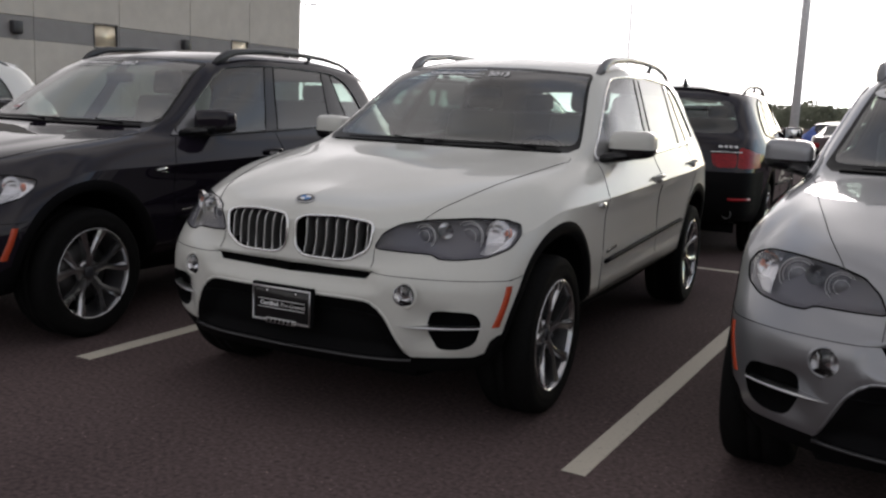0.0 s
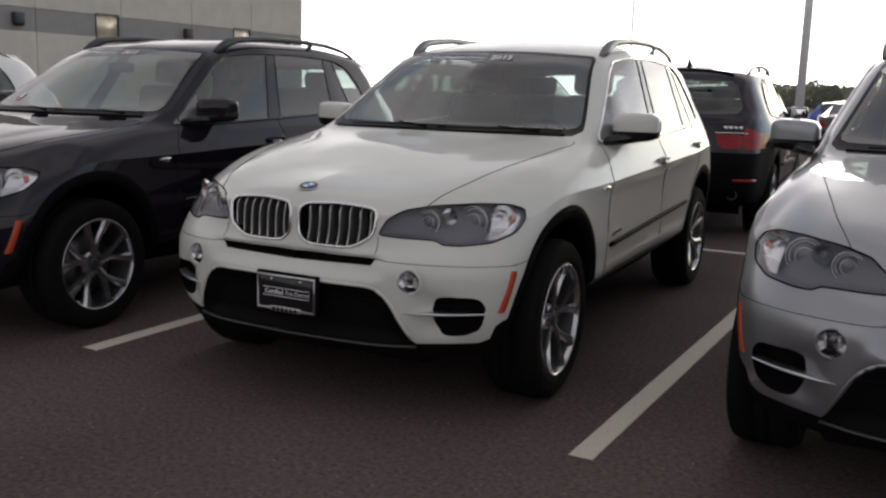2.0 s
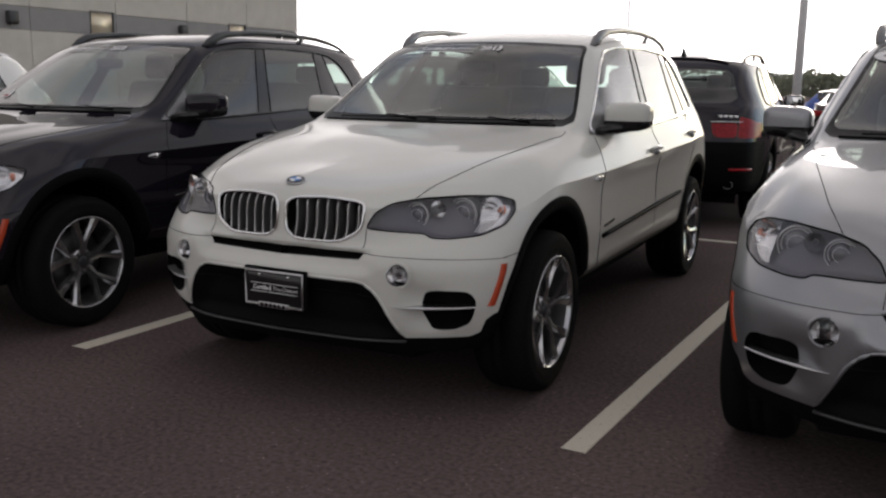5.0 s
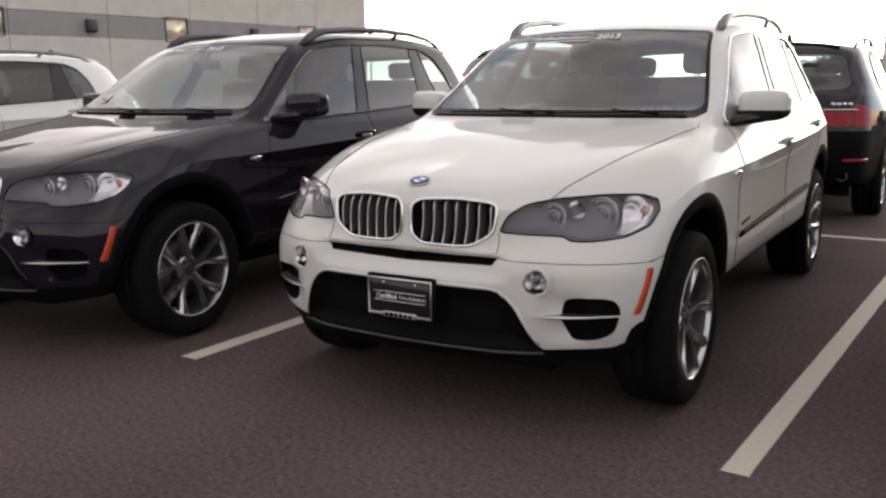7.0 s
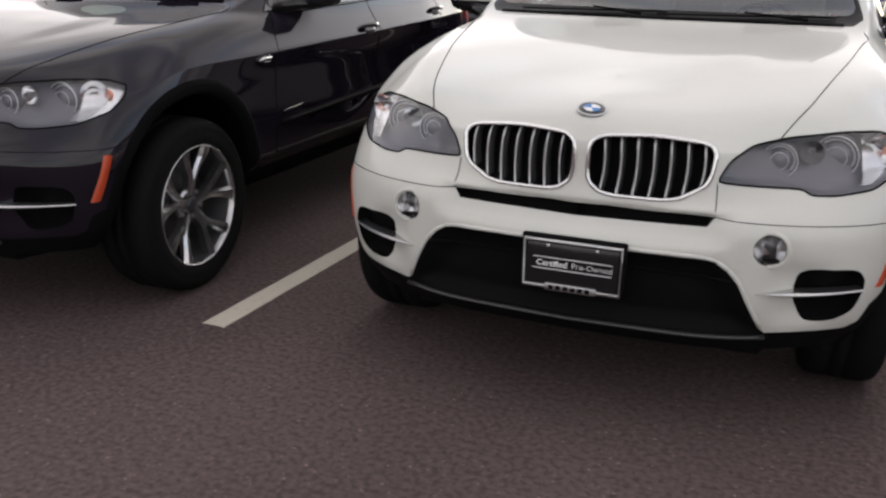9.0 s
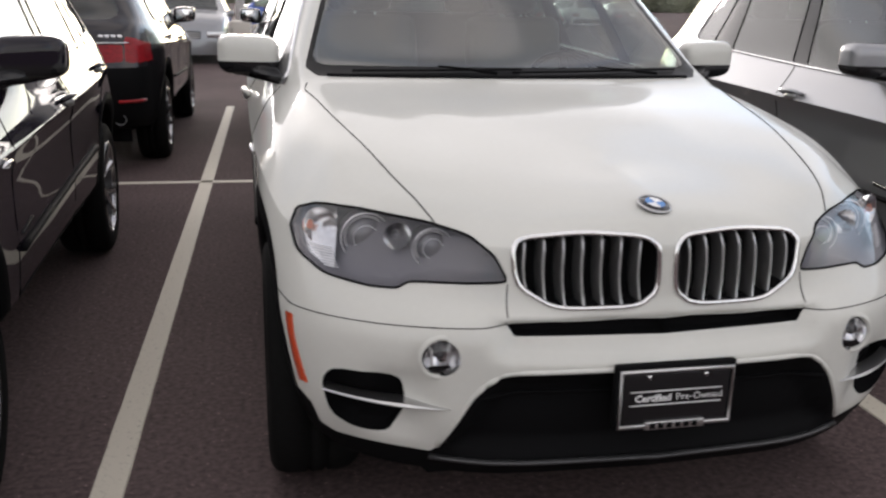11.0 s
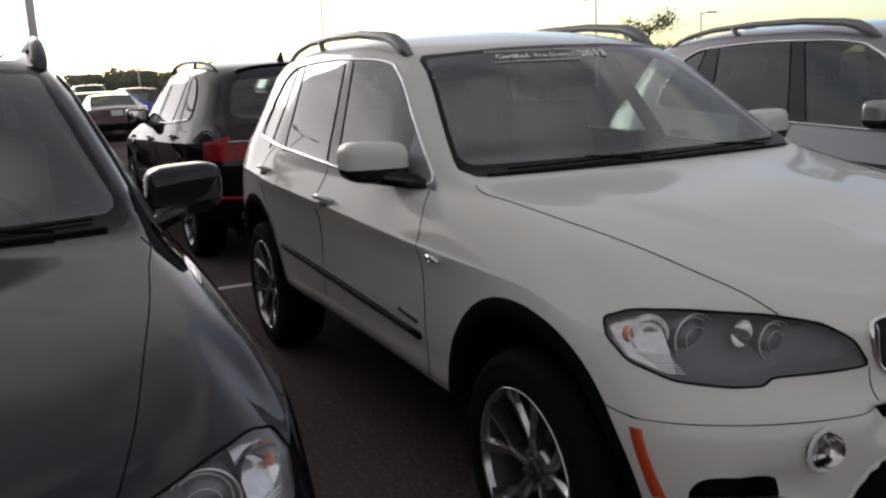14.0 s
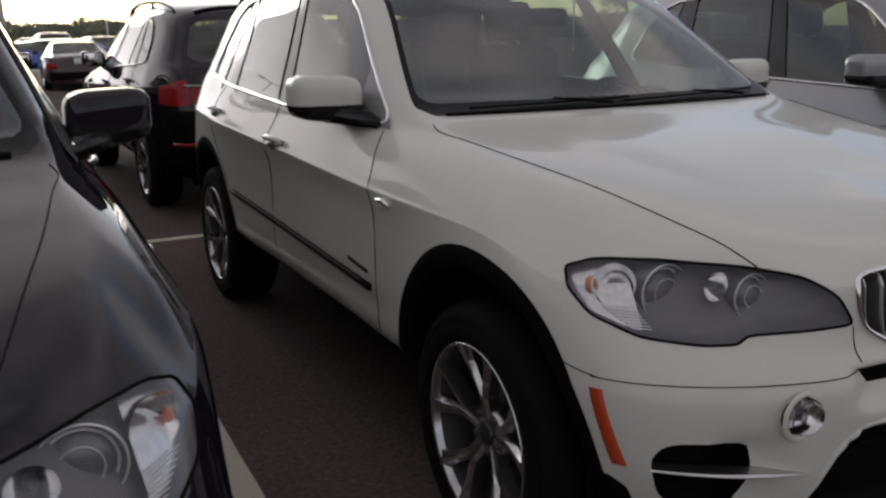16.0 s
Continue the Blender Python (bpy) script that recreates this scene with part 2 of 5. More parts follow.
LINE = road_paint()
CONCRETE = material("precast_concrete", (.59, .555, .50), .85, grain=.05, scale=30, wear=.06, bump=.1)
STRIPE = material("grey_band_paint", (.30, .29, .285), .8, grain=.05, scale=30, wear=.06)
STEEL = material("pale_painted_steel", (.85, .85, .85), .5, .0, grain=.1, scale=20)
# window glass painted the pale gold of the sky it would reflect
SKY_GOLD_GLASS = material("window_painted_sky", (.85, .74, .56), .35, .35)

# ---- small mesh helpers ----
def part(name, bm, mat, parent=None, label="", smooth=True, normals=None):
    """Link a bmesh as one mesh object under a thing or a part."""
    me = bpy.data.meshes.new(name)
    bm.normal_update()
    for f in bm.faces:
        f.smooth = smooth
    bm.to_mesh(me)
    bm.free()
    for m in mat if isinstance(mat, (list, tuple)) else [mat]:
        me.materials.append(m)
    if normals is not None:
        me.normals_split_custom_set_from_vertices(normals)
    ob = new(name, me)
    ob.parent = parent
    if label:
        ob["label"] = label
    return ob


def mesh(*blocks):
    """One bmesh out of blocks of (vertices, faces)."""
    bm = bmesh.new()
    for vs, fs in blocks:
        v = [bm.verts.new(p) for p in vs]
        for f in fs:
            bm.faces.new([v[i] for i in f])
    return bm


def box(x0, x1, y0, y1, z0, z1, bevel=0.0, seg=2, bm=None):
    b = bmesh.new()
    bmesh.ops.create_cube(b, size=1, matrix=Matrix.Translation(((x0 + x1) / 2, (y0 + y1) / 2, (z0 + z1) / 2))
                          @ Matrix.Diagonal((x1 - x0, y1 - y0, z1 - z0, 1)))
    if bevel:
        bmesh.ops.bevel(b, geom=b.edges[:], offset=bevel, segments=seg, profile=0.5, affect="EDGES", clamp_overlap=True)
    return join(bm, b)


def join(bm, b):
    """Put the bmesh b into bm."""
    if bm is None:
        return b
    me = bpy.data.meshes.new("tmp")
    b.to_mesh(me)
    b.free()
    bm.from_mesh(me)
    bpy.data.meshes.remove(me)
    return bm


def tube(points, r, closed=False, n=6, flat=1.0, up=(0, 0, 1), bm=None):
    """A round or flattened tube along points. r: one radius, or one for each point."""
    pts = [Vector(p) for p in points]
    rs = r if isinstance(r, (list, tuple)) else [r] * len(pts)
    bm = bm or bmesh.new()
    rings = []
    for i, p in enumerate(pts):
        a = pts[i - 1] if i or closed else p
        b = pts[(i + 1) % len(pts)] if i + 1 < len(pts) or closed else p
        d = (b - a).normalized()
        s = d.cross(Vector(up))
        s = s.normalized() if s.length > 1e-4 else Vector((1, 0, 0))
        u = s.cross(d)
        rings.append([bm.verts.new(p + (s * math.cos(t) + u * math.sin(t) * flat) * rs[i])
                      for t in (2 * math.pi * k / n for k in range(n))])
    m = len(rings)
    for i in range(m if closed else m - 1):
        a, b = rings[i], rings[(i + 1) % m]
        for k in range(n):
            bm.faces.new((a[k], a[(k + 1) % n], b[(k + 1) % n], b[k]))
    if not closed:
        bm.faces.new(rings[0][::-1])
        bm.faces.new(rings[-1])
    return bm


def lathe(profile, n=48, axis="x", at=(0, 0, 0), closed=False, bm=None):
    """Turn a profile of (radius, along) about an axis through at."""
    bm = bm or bmesh.new()
    rings = []
    for r, h in profile:
        ring = []
        for k in range(n):
            c, s = math.cos(2 * math.pi * k / n) * r, math.sin(2 * math.pi * k / n) * r
            p = (h, c, s) if axis == "x" else (c, h, s) if axis == "y" else (c, s, h)
            ring.append(bm.verts.new((at[0] + p[0], at[1] + p[1], at[2] + p[2])))
        rings.append(ring)
    pairs = list(zip(rings, rings[1:])) + ([(rings[-1], rings[0])] if closed else [])
    for a, b in pairs:
        for k in range(n):
            bm.faces.new((a[k], a[(k + 1) % n], b[(k + 1) % n], b[k]))
    bmesh.ops.recalc_face_normals(bm, faces=bm.faces[:])
    return bm


def inside(poly, a, b):
    c, j = False, len(poly) - 1
    for i in range(len(poly)):
        (xi, yi), (xj, yj) = poly[i], poly[j]
        if (yi > b) != (yj > b) and a < (xj - xi) * (b - yi) / (yj - yi) + xi:
            c = not c
        j = i
    return c


def rounded(poly, n=4, amount=0.3):
    """Round the corners of a polygon."""
    out = []
    for i, p in enumerate(poly):
        a, b, c = Vector(poly[i - 1]), Vector(p), Vector(poly[(i + 1) % len(poly)])
        s, e = b.lerp(a, amount), b.lerp(c, amount)
        for k in range(n + 1):
            t = k / n
            out.append(tuple(s * (1 - t) ** 2 + b * 2 * t * (1 - t) + e * t * t))
    return out


def words(text, size, mat, m, parent, name="lettering", depth=0.0004, bold=0.0, label=""):
    """Lettering as a mesh, its middle at the pose m."""
    cu = bpy.data.curves.new(name, "FONT")
    cu.body, cu.size, cu.align_x, cu.align_y, cu.extrude, cu.offset = text, size, "CENTER", "CENTER", depth, bold
    cu.resolution_u = 2
    tmp = bpy.data.objects.new(name, cu)
    me = bpy.data.meshes.new_from_object(tmp)
    bpy.data.objects.remove(tmp)
    bpy.data.curves.remove(cu)
    me.transform(m)
    me.materials.clear()
    me.materials.append(mat)
    ob = new(name, me)
    ob.parent = parent
    if label:
        ob["label"] = label
    return ob


# ---- car body: long lines from the middle of the nose to the middle of the tail ----
LINES = []


def line(*p):
    LINES.append(np.array(p, float).reshape(-1, 3))


line(0, -.74, .295, .35, -.72, .295, .60, -.64, .298, .80, -.44, .30, .86, 0, .28, .87, .55, .275, .87, 1.15, .27,
     .87, 1.75, .27, .87, 2.45, .28, .86, 2.93, .31, .84, 3.5, .36, .76, 3.75, .38, .42, 3.86, .36, 0, 3.88, .36)
line(0, -.785, .352, .35, -.765, .355, .60, -.675, .36, .855, -.46, .37, .93, 0, .40, .91, .55, .345, .905, 1.15, .34,
     .905, 1.75, .34, .91, 2.45, .355, .935, 2.93, .42, .91, 3.5, .44, .80, 3.8, .46, .45, 3.93, .46, 0, 3.96, .46)
line(0, -.812, .46, .35, -.79, .47, .62, -.71, .48, .88, -.48, .51, .955, 0, .56, .932, .55, .50, .928, 1.15, .49,
     .928, 1.75, .49, .932, 2.45, .51, .96, 2.93, .58, .93, 3.5, .6, .815, 3.82, .6, .45, 3.965, .6, 0, 3.99, .6)
line(0, -.815, .61, .37, -.79, .625, .63, -.705, .63, .893, -.462, .645, .964, 0, .72, .944, .55, .66, .940, 1.15, .65,
     .940, 1.75, .65, .944, 2.45, .67, .966, 2.93, .74, .935, 3.5, .75, .825, 3.81, .75, .46, 3.955, .75, 0, 3.98, .75)
line(0, -.80, .675, .385, -.775, .695, .64, -.685, .69, .893, -.44, .69, .962, 0, .77, .942, .55, .75, .936, 1.15, .75,
     .936, 1.75, .75, .941, 2.45, .76, .963, 2.93, .80, .935, 3.5, .82, .822, 3.80, .82, .46, 3.93, .82, 0, 3.95, .82)
line(0, -.765, .74, .36, -.728, .75, .64, -.63, .765, .882, -.40, .775, .955, 0, .85, .942, .55, .86, .940, 1.15, .87,
     .940, 1.75, .88, .944, 2.45, .885, .956, 2.93, .90, .93, 3.5, .915, .818, 3.77, .915, .47, 3.895, .915, 0, 3.915, .915)
line(0, -.750, .885, .345, -.712, .878, .60, -.565, .878, .868, -.345, .865, .936, 0, .94, .958, .55, .950, .968, 1.15, .968,
     .970, 1.75, .985, .968, 2.45, 1.002, .954, 2.93, 1.015, .918, 3.5, 1.03, .805, 3.74, 1.03, .47, 3.865, 1.03, 0, 3.885, 1.03)
line(0, -.705, .940, .31, -.655, .930, .60, -.530, .918, .832, -.270, .928, .885, 0, 1.003, .896, .55, 1.065, .910, 1.15, 1.08,
     .913, 1.75, 1.095, .911, 2.45, 1.115, .903, 2.93, 1.135, .865, 3.5, 1.165, .755, 3.68, 1.175, .44, 3.80, 1.175, 0, 3.82, 1.175)
line(0, -.635, .967, .28, -.575, .960, .585, -.46, .972, .735, -.13, 1.040, .768, .1, 1.075, .805, .58, 1.13, .882, 1.15, 1.15,
     .888, 1.75, 1.17, .885, 2.45, 1.19, .872, 2.93, 1.21, .835, 3.45, 1.235, .72, 3.6, 1.25, .43, 3.71, 1.25, 0, 3.73, 1.25)
line(0, -.52, .993, .23, -.46, .990, .46, -.36, 1.010, .575, -.1, 1.058, .615, .12, 1.091, .770, .59, 1.155, .672, 1.337, 1.598,
     .700, 1.9, 1.656, .700, 2.45, 1.658, .688, 2.93, 1.631, .655, 3.34, 1.565, .615, 3.50, 1.47, .42, 3.60, 1.435, 0, 3.63, 1.435)
line(0, -.36, 1.015, .15, -.33, 1.017, .29, -.22, 1.037, .36, 0, 1.074, .38, .15, 1.098, .39, .545, 1.16, .35, 1.25, 1.624,
     .36, 1.9, 1.702, .36, 2.45, 1.712, .35, 2.93, 1.688, .33, 3.40, 1.632, .30, 3.58, 1.52, .25, 3.65, 1.455, 0, 3.67, 1.445)
line(0, -.29, 1.028, 0, -.22, 1.038, 0, -.12, 1.053, 0, .05, 1.08, 0, .2, 1.105, 0, .52, 1.16, 0, 1.22, 1.629,
     0, 1.9, 1.714, 0, 2.45, 1.726, 0, 2.93, 1.702, 0, 3.42, 1.646, 0, 3.60, 1.53, 0, 3.66, 1.465, 0, 3.68, 1.455)


def sharpen():
    """Two more lines close to the shoulder crease, which runs hard from the front wing to the tail lamps."""
    for lower in (True, False):
        i = 6 if lower else 8
        a, b = (LINES[5], LINES[6]) if lower else (LINES[7], LINES[8])
        c = b if lower else a
        o = a if lower else b
        hard = c + (o - c) * .10
        keep = np.array([0, 0, 0, 0, .5, 1, 1, 1, 1, 1, .6, 0, 0, 0])[:, None]
        g = np.array([pchip(np.array([l[j] for l in LINES]), 10)[(5 * 10 + 9) if lower else (7 * 10 + 1)] for j in range(14)])
        soft = g
        LINES.insert(i, hard * keep + soft * (1 - keep))


def pchip(p, n):
    """Shape-keeping cubic through the rows of p, n steps between rows."""
    d = np.diff(p, axis=0)
    m = np.zeros_like(p)
    same = d[:-1] * d[1:] > 0
    with np.errstate(all="ignore"):
        m[1:-1] = np.where(same, 2 * d[:-1] * d[1:] / (d[:-1] + d[1:]), 0)
    m[0], m[-1] = d[0], d[-1]
    out = []
    for i in range(len(d)):
        for s in np.arange(n) / n:
            out.append((2 * s**3 - 3 * s**2 + 1) * p[i] + (s**3 - 2 * s**2 + s) * m[i]
                       + (3 * s**2 - 2 * s**3) * p[i + 1] + (s**3 - s**2) * m[i + 1])
    return np.array(out + [p[-1]])


for row in LINES[1:9]:
    row[9, 0] -= .013
    row[10, 0] -= .018
sharpen()


def ease(a, b, v):
    t = np.clip((v - a) / (b - a), 0, 1)
    return t * t * (3 - 2 * t)


def lean(z):
    """How much the cabin draws in towards its roof."""
    return 1 - .050 * ease(1.12, 1.50, np.asarray(z, float))


def leaned(poly):
    return [(x * float(lean(z)), z) for x, z in poly]


def relief(g):
    """Trough round the slot, scoop beside the corner vent, and the two creases of the bonnet."""
    x, y, z = g[..., 0].copy(), g[..., 1].copy(), g[..., 2].copy()
    front = ease(-.30, -.42, y)
    g[..., 1] += .034 * front * (1 - ease(.37, .455, x)) * ease(.597, .660, z) * (1 - ease(.703, .716, z))
    inner = .43 + (.57 - z) * .61
    g[..., 1] += .045 * front * (1 - ease(-.055, -.01, x - inner)) * ease(.36, .395, z) * (1 - ease(.555, .588, z))
    g[..., 1] += .036 * front * ease(.53, .635, x) * (1 - ease(.67, .72, x)) * ease(.385, .44, z) * (1 - ease(.55, .59, z))
    flank = ease(.30, .42, y) * (1 - ease(2.50, 2.62, y)) * (x > .5)
    g[..., 0] -= flank * (.012 * (1 - ease(.455, .468, z)) + .055 * (1 - ease(.400, .462, z)) + .10 * (1 - ease(.30, .405, z)))
    g[..., 0] *= lean(z) * (1 - .05 * ease(3.15, 3.6, y))
    edge = .32 + .26 * (y + .25)
    g[..., 2] += .006 * (1 - ease(-.04, .04, x - edge)) * ease(-.40, .05, y) * (1 - ease(.02, .52, y)) * ease(.97, 1.0, z)


def half_body(n=9, k=5):
    """The left half of the body's skin, and its normals by nearest point."""
    g = np.array([pchip(l, n) for l in LINES])
    g = np.array([pchip(g[:, j], k) for j in range(g.shape[1])]).transpose(1, 0, 2)
    # ease the lines so that the skin flows from one to the next
    for _ in range(2):
        e = g.copy()
        e[1:-1, 1:-1] = 0.5 * g[1:-1, 1:-1] + 0.125 * (g[2:, 1:-1] + g[:-2, 1:-1] + g[1:-1, 2:] + g[1:-1, :-2])
        g = e
    # the top of the nose and the bonnet is one calm sheet
    for _ in range(14):
        e = g.copy()
        e[1:-1, 1:-1] = 0.5 * g[1:-1, 1:-1] + 0.125 * (g[2:, 1:-1] + g[:-2, 1:-1] + g[1:-1, 2:] + g[1:-1, :-2])
        w = np.clip((g[..., 2] - .955) / .03, 0, 1) * np.clip((.45 - g[..., 1]) / .1, 0, 1) * np.clip((.74 - g[..., 0]) / .06, 0, 1)
        g = g + (e - g) * w[..., None]
    relief(g)
    g[:, 0, 0] = g[:, -1, 0] = 0
    g[-1, :, 0] = 0
    bm = bmesh.new()
    v = [[bm.verts.new(p) for p in row] for row in g]
    for a, b in zip(v, v[1:]):
        for i in range(len(a) - 1):
            bm.faces.new((a[i], a[i + 1], b[i + 1], b[i]))
    bmesh.ops.remove_doubles(bm, verts=bm.verts[:], dist=1e-4)
    bm.normal_update()
    if sum(f.normal.x * f.calc_area() for f in bm.faces) < 0:
        bmesh.ops.reverse_faces(bm, faces=bm.faces[:])
    return bm


FRONT, SIDE, TOP = (0, 2), (1, 2), (0, 1)


def cut(bm, poly, axes, wanted, closed=True):
    """Cut the skin along the outline poly, seen from the front, the side or above."""
    a, b = axes
    lo = (min(p[0] for p in poly) - .05, min(p[1] for p in poly) - .05)
    hi = (max(p[0] for p in poly) + .05, max(p[1] for p in poly) + .05)
    near = {f for f in bm.faces if wanted(f) and lo[0] < f.calc_center_median()[a] < hi[0] and lo[1] < f.calc_center_median()[b] < hi[1]}
    for i in range(len(poly) if closed else len(poly) - 1):
        p, q = poly[i], poly[(i + 1) % len(poly)]
        if math.dist(p, q) < 1e-5:
            continue
        l0, l1 = min(p[0], q[0]) - .004, max(p[0], q[0]) + .004
        m0, m1 = min(p[1], q[1]) - .004, max(p[1], q[1]) + .004
        some = []
        for f in near:
            us, ws = [v.co[a] for v in f.verts], [v.co[b] for v in f.verts]
            if min(us) < l1 and max(us) > l0 and min(ws) < m1 and max(ws) > m0:
                some.append(f)
        co, no = Vector((0, 0, 0)), Vector((0, 0, 0))
        co[a], co[b] = p
        no[a], no[b] = -(q[1] - p[1]), q[0] - p[0]
        geom = set(some)
        for f in some:
            geom.update(f.edges)
            geom.update(f.verts)
        res = bmesh.ops.bisect_plane(bm, geom=list(geom), plane_co=co, plane_no=no.normalized(), dist=1e-5)
        near = {f for f in near if f.is_valid}
        near.update(g for g in res["geom"] if isinstance(g, bmesh.types.BMFace))
        for e in res["geom_cut"]:
            near.update(f for f in e.link_faces if wanted(f))


def pick(bm, faces):
    """A new bmesh of those faces."""
    out, idx = bmesh.new(), {}
    for f in faces:
        for v in f.verts:
            if v not in idx:
                idx[v] = out.verts.new(v.co)
        out.faces.new([idx[v] for v in f.verts])
    out.normal_update()
    return out


def rim_of(bm):
    """The outer edge of a patch as an ordered ring of points (the longest one)."""
    nxt = {}
    for e in bm.edges:
        if len(e.link_faces) == 1:
            for v in e.verts:
                nxt.setdefault(v, []).append(e.other_vert(v))
    best, seen = [], set()
    for s in nxt:
        if s in seen:
            continue
        ring, prev, cur = [s], None, s
        seen.add(s)
        while True:
            step = [v for v in nxt[cur] if v is not prev and v not in seen]
            if not step:
                break
            prev, cur = cur, step[0]
            seen.add(cur)
            ring.append(cur)
        if len(ring) > len(best):
            best = ring
    pts = [v.co.copy() for v in best]
    out = [pts[0]]
    for p in pts[1:]:
        if (p - out[-1]).length > .008:
            out.append(p)
    return out


def flip(bm):
    """The same patch on the other side of the car."""
    out = bm.copy()
    for v in out.verts:
        v.co.x = -v.co.x
    bmesh.ops.reverse_faces(out, faces=out.faces[:])
    return out


def whole(bm):
    """A patch joined with its mirror image along the middle."""
    out = join(bm.copy(), flip(bm))
    bmesh.ops.remove_doubles(out, verts=[v for v in out.verts if abs(v.co.x) < 2e-3], dist=2e-3)
    return out


def recess(bm, push, shrink=1.0):
    """A tray behind a patch: its walls and its floor."""
    out = bm.copy()
    res = bmesh.ops.extrude_face_region(out, geom=out.faces[:])
    vs = [g for g in res["geom"] if isinstance(g, bmesh.types.BMVert)]
    mid = sum((v.co for v in vs), Vector()) / len(vs)
    for v in vs:
        v.co = mid + (v.co - mid) * shrink + Vector(push)
    old = [f for f in out.faces if all(v not in set(vs) for v in f.verts)]
    bmesh.ops.delete(out, geom=old, context="FACES_ONLY")
    return out


# outlines on the body, in metres: front ones as (across, up), side ones as (along, up)
KIDNEY = rounded([(.021, .903), (.20, .912), (.376, .897), (.366, .79), (.275, .736), (.07, .737), (.021, .775)], 4, .30)
SLOT = [(-.01, .667), (.372, .674), (.392, .703), (-.01, .703)]
LAMP = rounded([(.383, .797), (.413, .858), (.465, .897), (.56, .915), (.70, .924), (.80, .920), (.852, .900), (.874, .862),
                (.860, .812), (.80, .777), (.70, .766), (.636, .768), (.607, .785), (.48, .790)], 2, .2)
FOG = [(.548 + .045 * math.cos(t), .626 + .045 * math.sin(t)) for t in np.arange(24) * math.pi / 12]
VENT = rounded([(.632, .568), (.79, .566), (.818, .52), (.795, .43), (.74, .402), (.655, .402), (.618, .485)], 3, .35)
SKIRT = [(-.02, .594), (.34, .594), (.395, .588), (.430, .570), (.468, .532), (.543, .384), (.562, .364), (.78, .368), (.815, .384),
         (.838, .440), (.862, .462), (.97, .470), (.97, .10), (-.02, .10)]
NOSE = [(-.02, .703), (.392, .703), (.383, .797), (.413, .858), (.455, .893), (.482, .902), (.482, .96), (-.02, .96)]
SEAM = [(.392, .703), (.50, .698), (.64, .692), (.80, .688), (1.0, .683)]
HOOD = [(-.02, -.74), (.42, -.72), (.535, -.575), (.568, -.50), (.601, -.40), (.644, -.22), (.71, .09), (.752, .35), (.777, .48), (.765, .545),
        (.69, .585), (.38, .530), (-.02, .505)]
SCREEN = leaned(rounded([(-.3, 1.165), (.725, 1.165), (.768, 1.192), (.656, 1.574), (.622, 1.598), (.25, 1.617), (-.3, 1.620)], 3, .10))
GLASSES = rounded([(.69, 1.112), (1.7, 1.148), (2.5, 1.182), (2.97, 1.212), (3.03, 1.245), (2.98, 1.40), (2.87, 1.53), (2.70, 1.590),
                   (2.10, 1.612), (1.60, 1.595), (1.40, 1.568), (1.26, 1.505), (1.00, 1.328)], 4, .28)
POSTS = ((1.57, 1.822), (1.713, 1.922), (2.408, 2.537), (2.735, 2.656))  # edges of the window posts: at 1.10 m and at 1.62 m up
BACKGLASS = leaned(rounded([(-.3, 1.215), (.60, 1.225), (.66, 1.28), (.60, 1.495), (.53, 1.54), (-.3, 1.56)], 3, .2))
TAIL = rounded([(.698, .905), (.76, .895), (.98, .905), (.98, 1.005), (.84, 1.045), (.76, 1.085), (.698, 1.095)], 2, .15)
TAIL_IN = rounded([(.446, 1.035), (.686, 1.035), (.686, .905), (.53, .90), (.475, .93)], 2, .15)
PANE = leaned(rounded([(-.3, 1.200), (.682, 1.200), (.710, 1.203), (.729, 1.213), (.737, 1.234), (.644, 1.556), (.634, 1.574), (.614, 1.583), (.25, 1.602), (-.3, 1.605)], 3, .10))
DOOR_A = [(.640, .462), (.625, .60), (.628, .92), (.655, 1.06), (.69, 1.125), (.70, 1.113), (1.70, 1.150), (1.745, .95), (1.765, .462)]
DOOR_B = [(1.765, .462), (1.745, .95), (1.70, 1.150), (2.62, 1.180), (2.735, 1.10), (2.745, .98), (2.68, .87), (2.53, .72), (2.44, .52), (2.42, .462)]


def front_face(f):
    c = f.calc_center_median()
    return c.y < .02 and f.normal.y < .15 and c.z < 1.0


def side_face(f):
    return f.normal.x > .25


def circle(y, z, r, n=40):
    return [(y + r * math.cos(2 * math.pi * i / n), z + r * math.sin(2 * math.pi * i / n)) for i in range(n)]


ARCH, TALL = .492, 1.055  # half width of a wheel arch; how much taller than round it is
ARCH_F, ARCH_R = ([(y, c + (z - c) * TALL) for y, z in circle(at, c, ARCH)] for at, c in ((0, .372), (2.933, .378)))


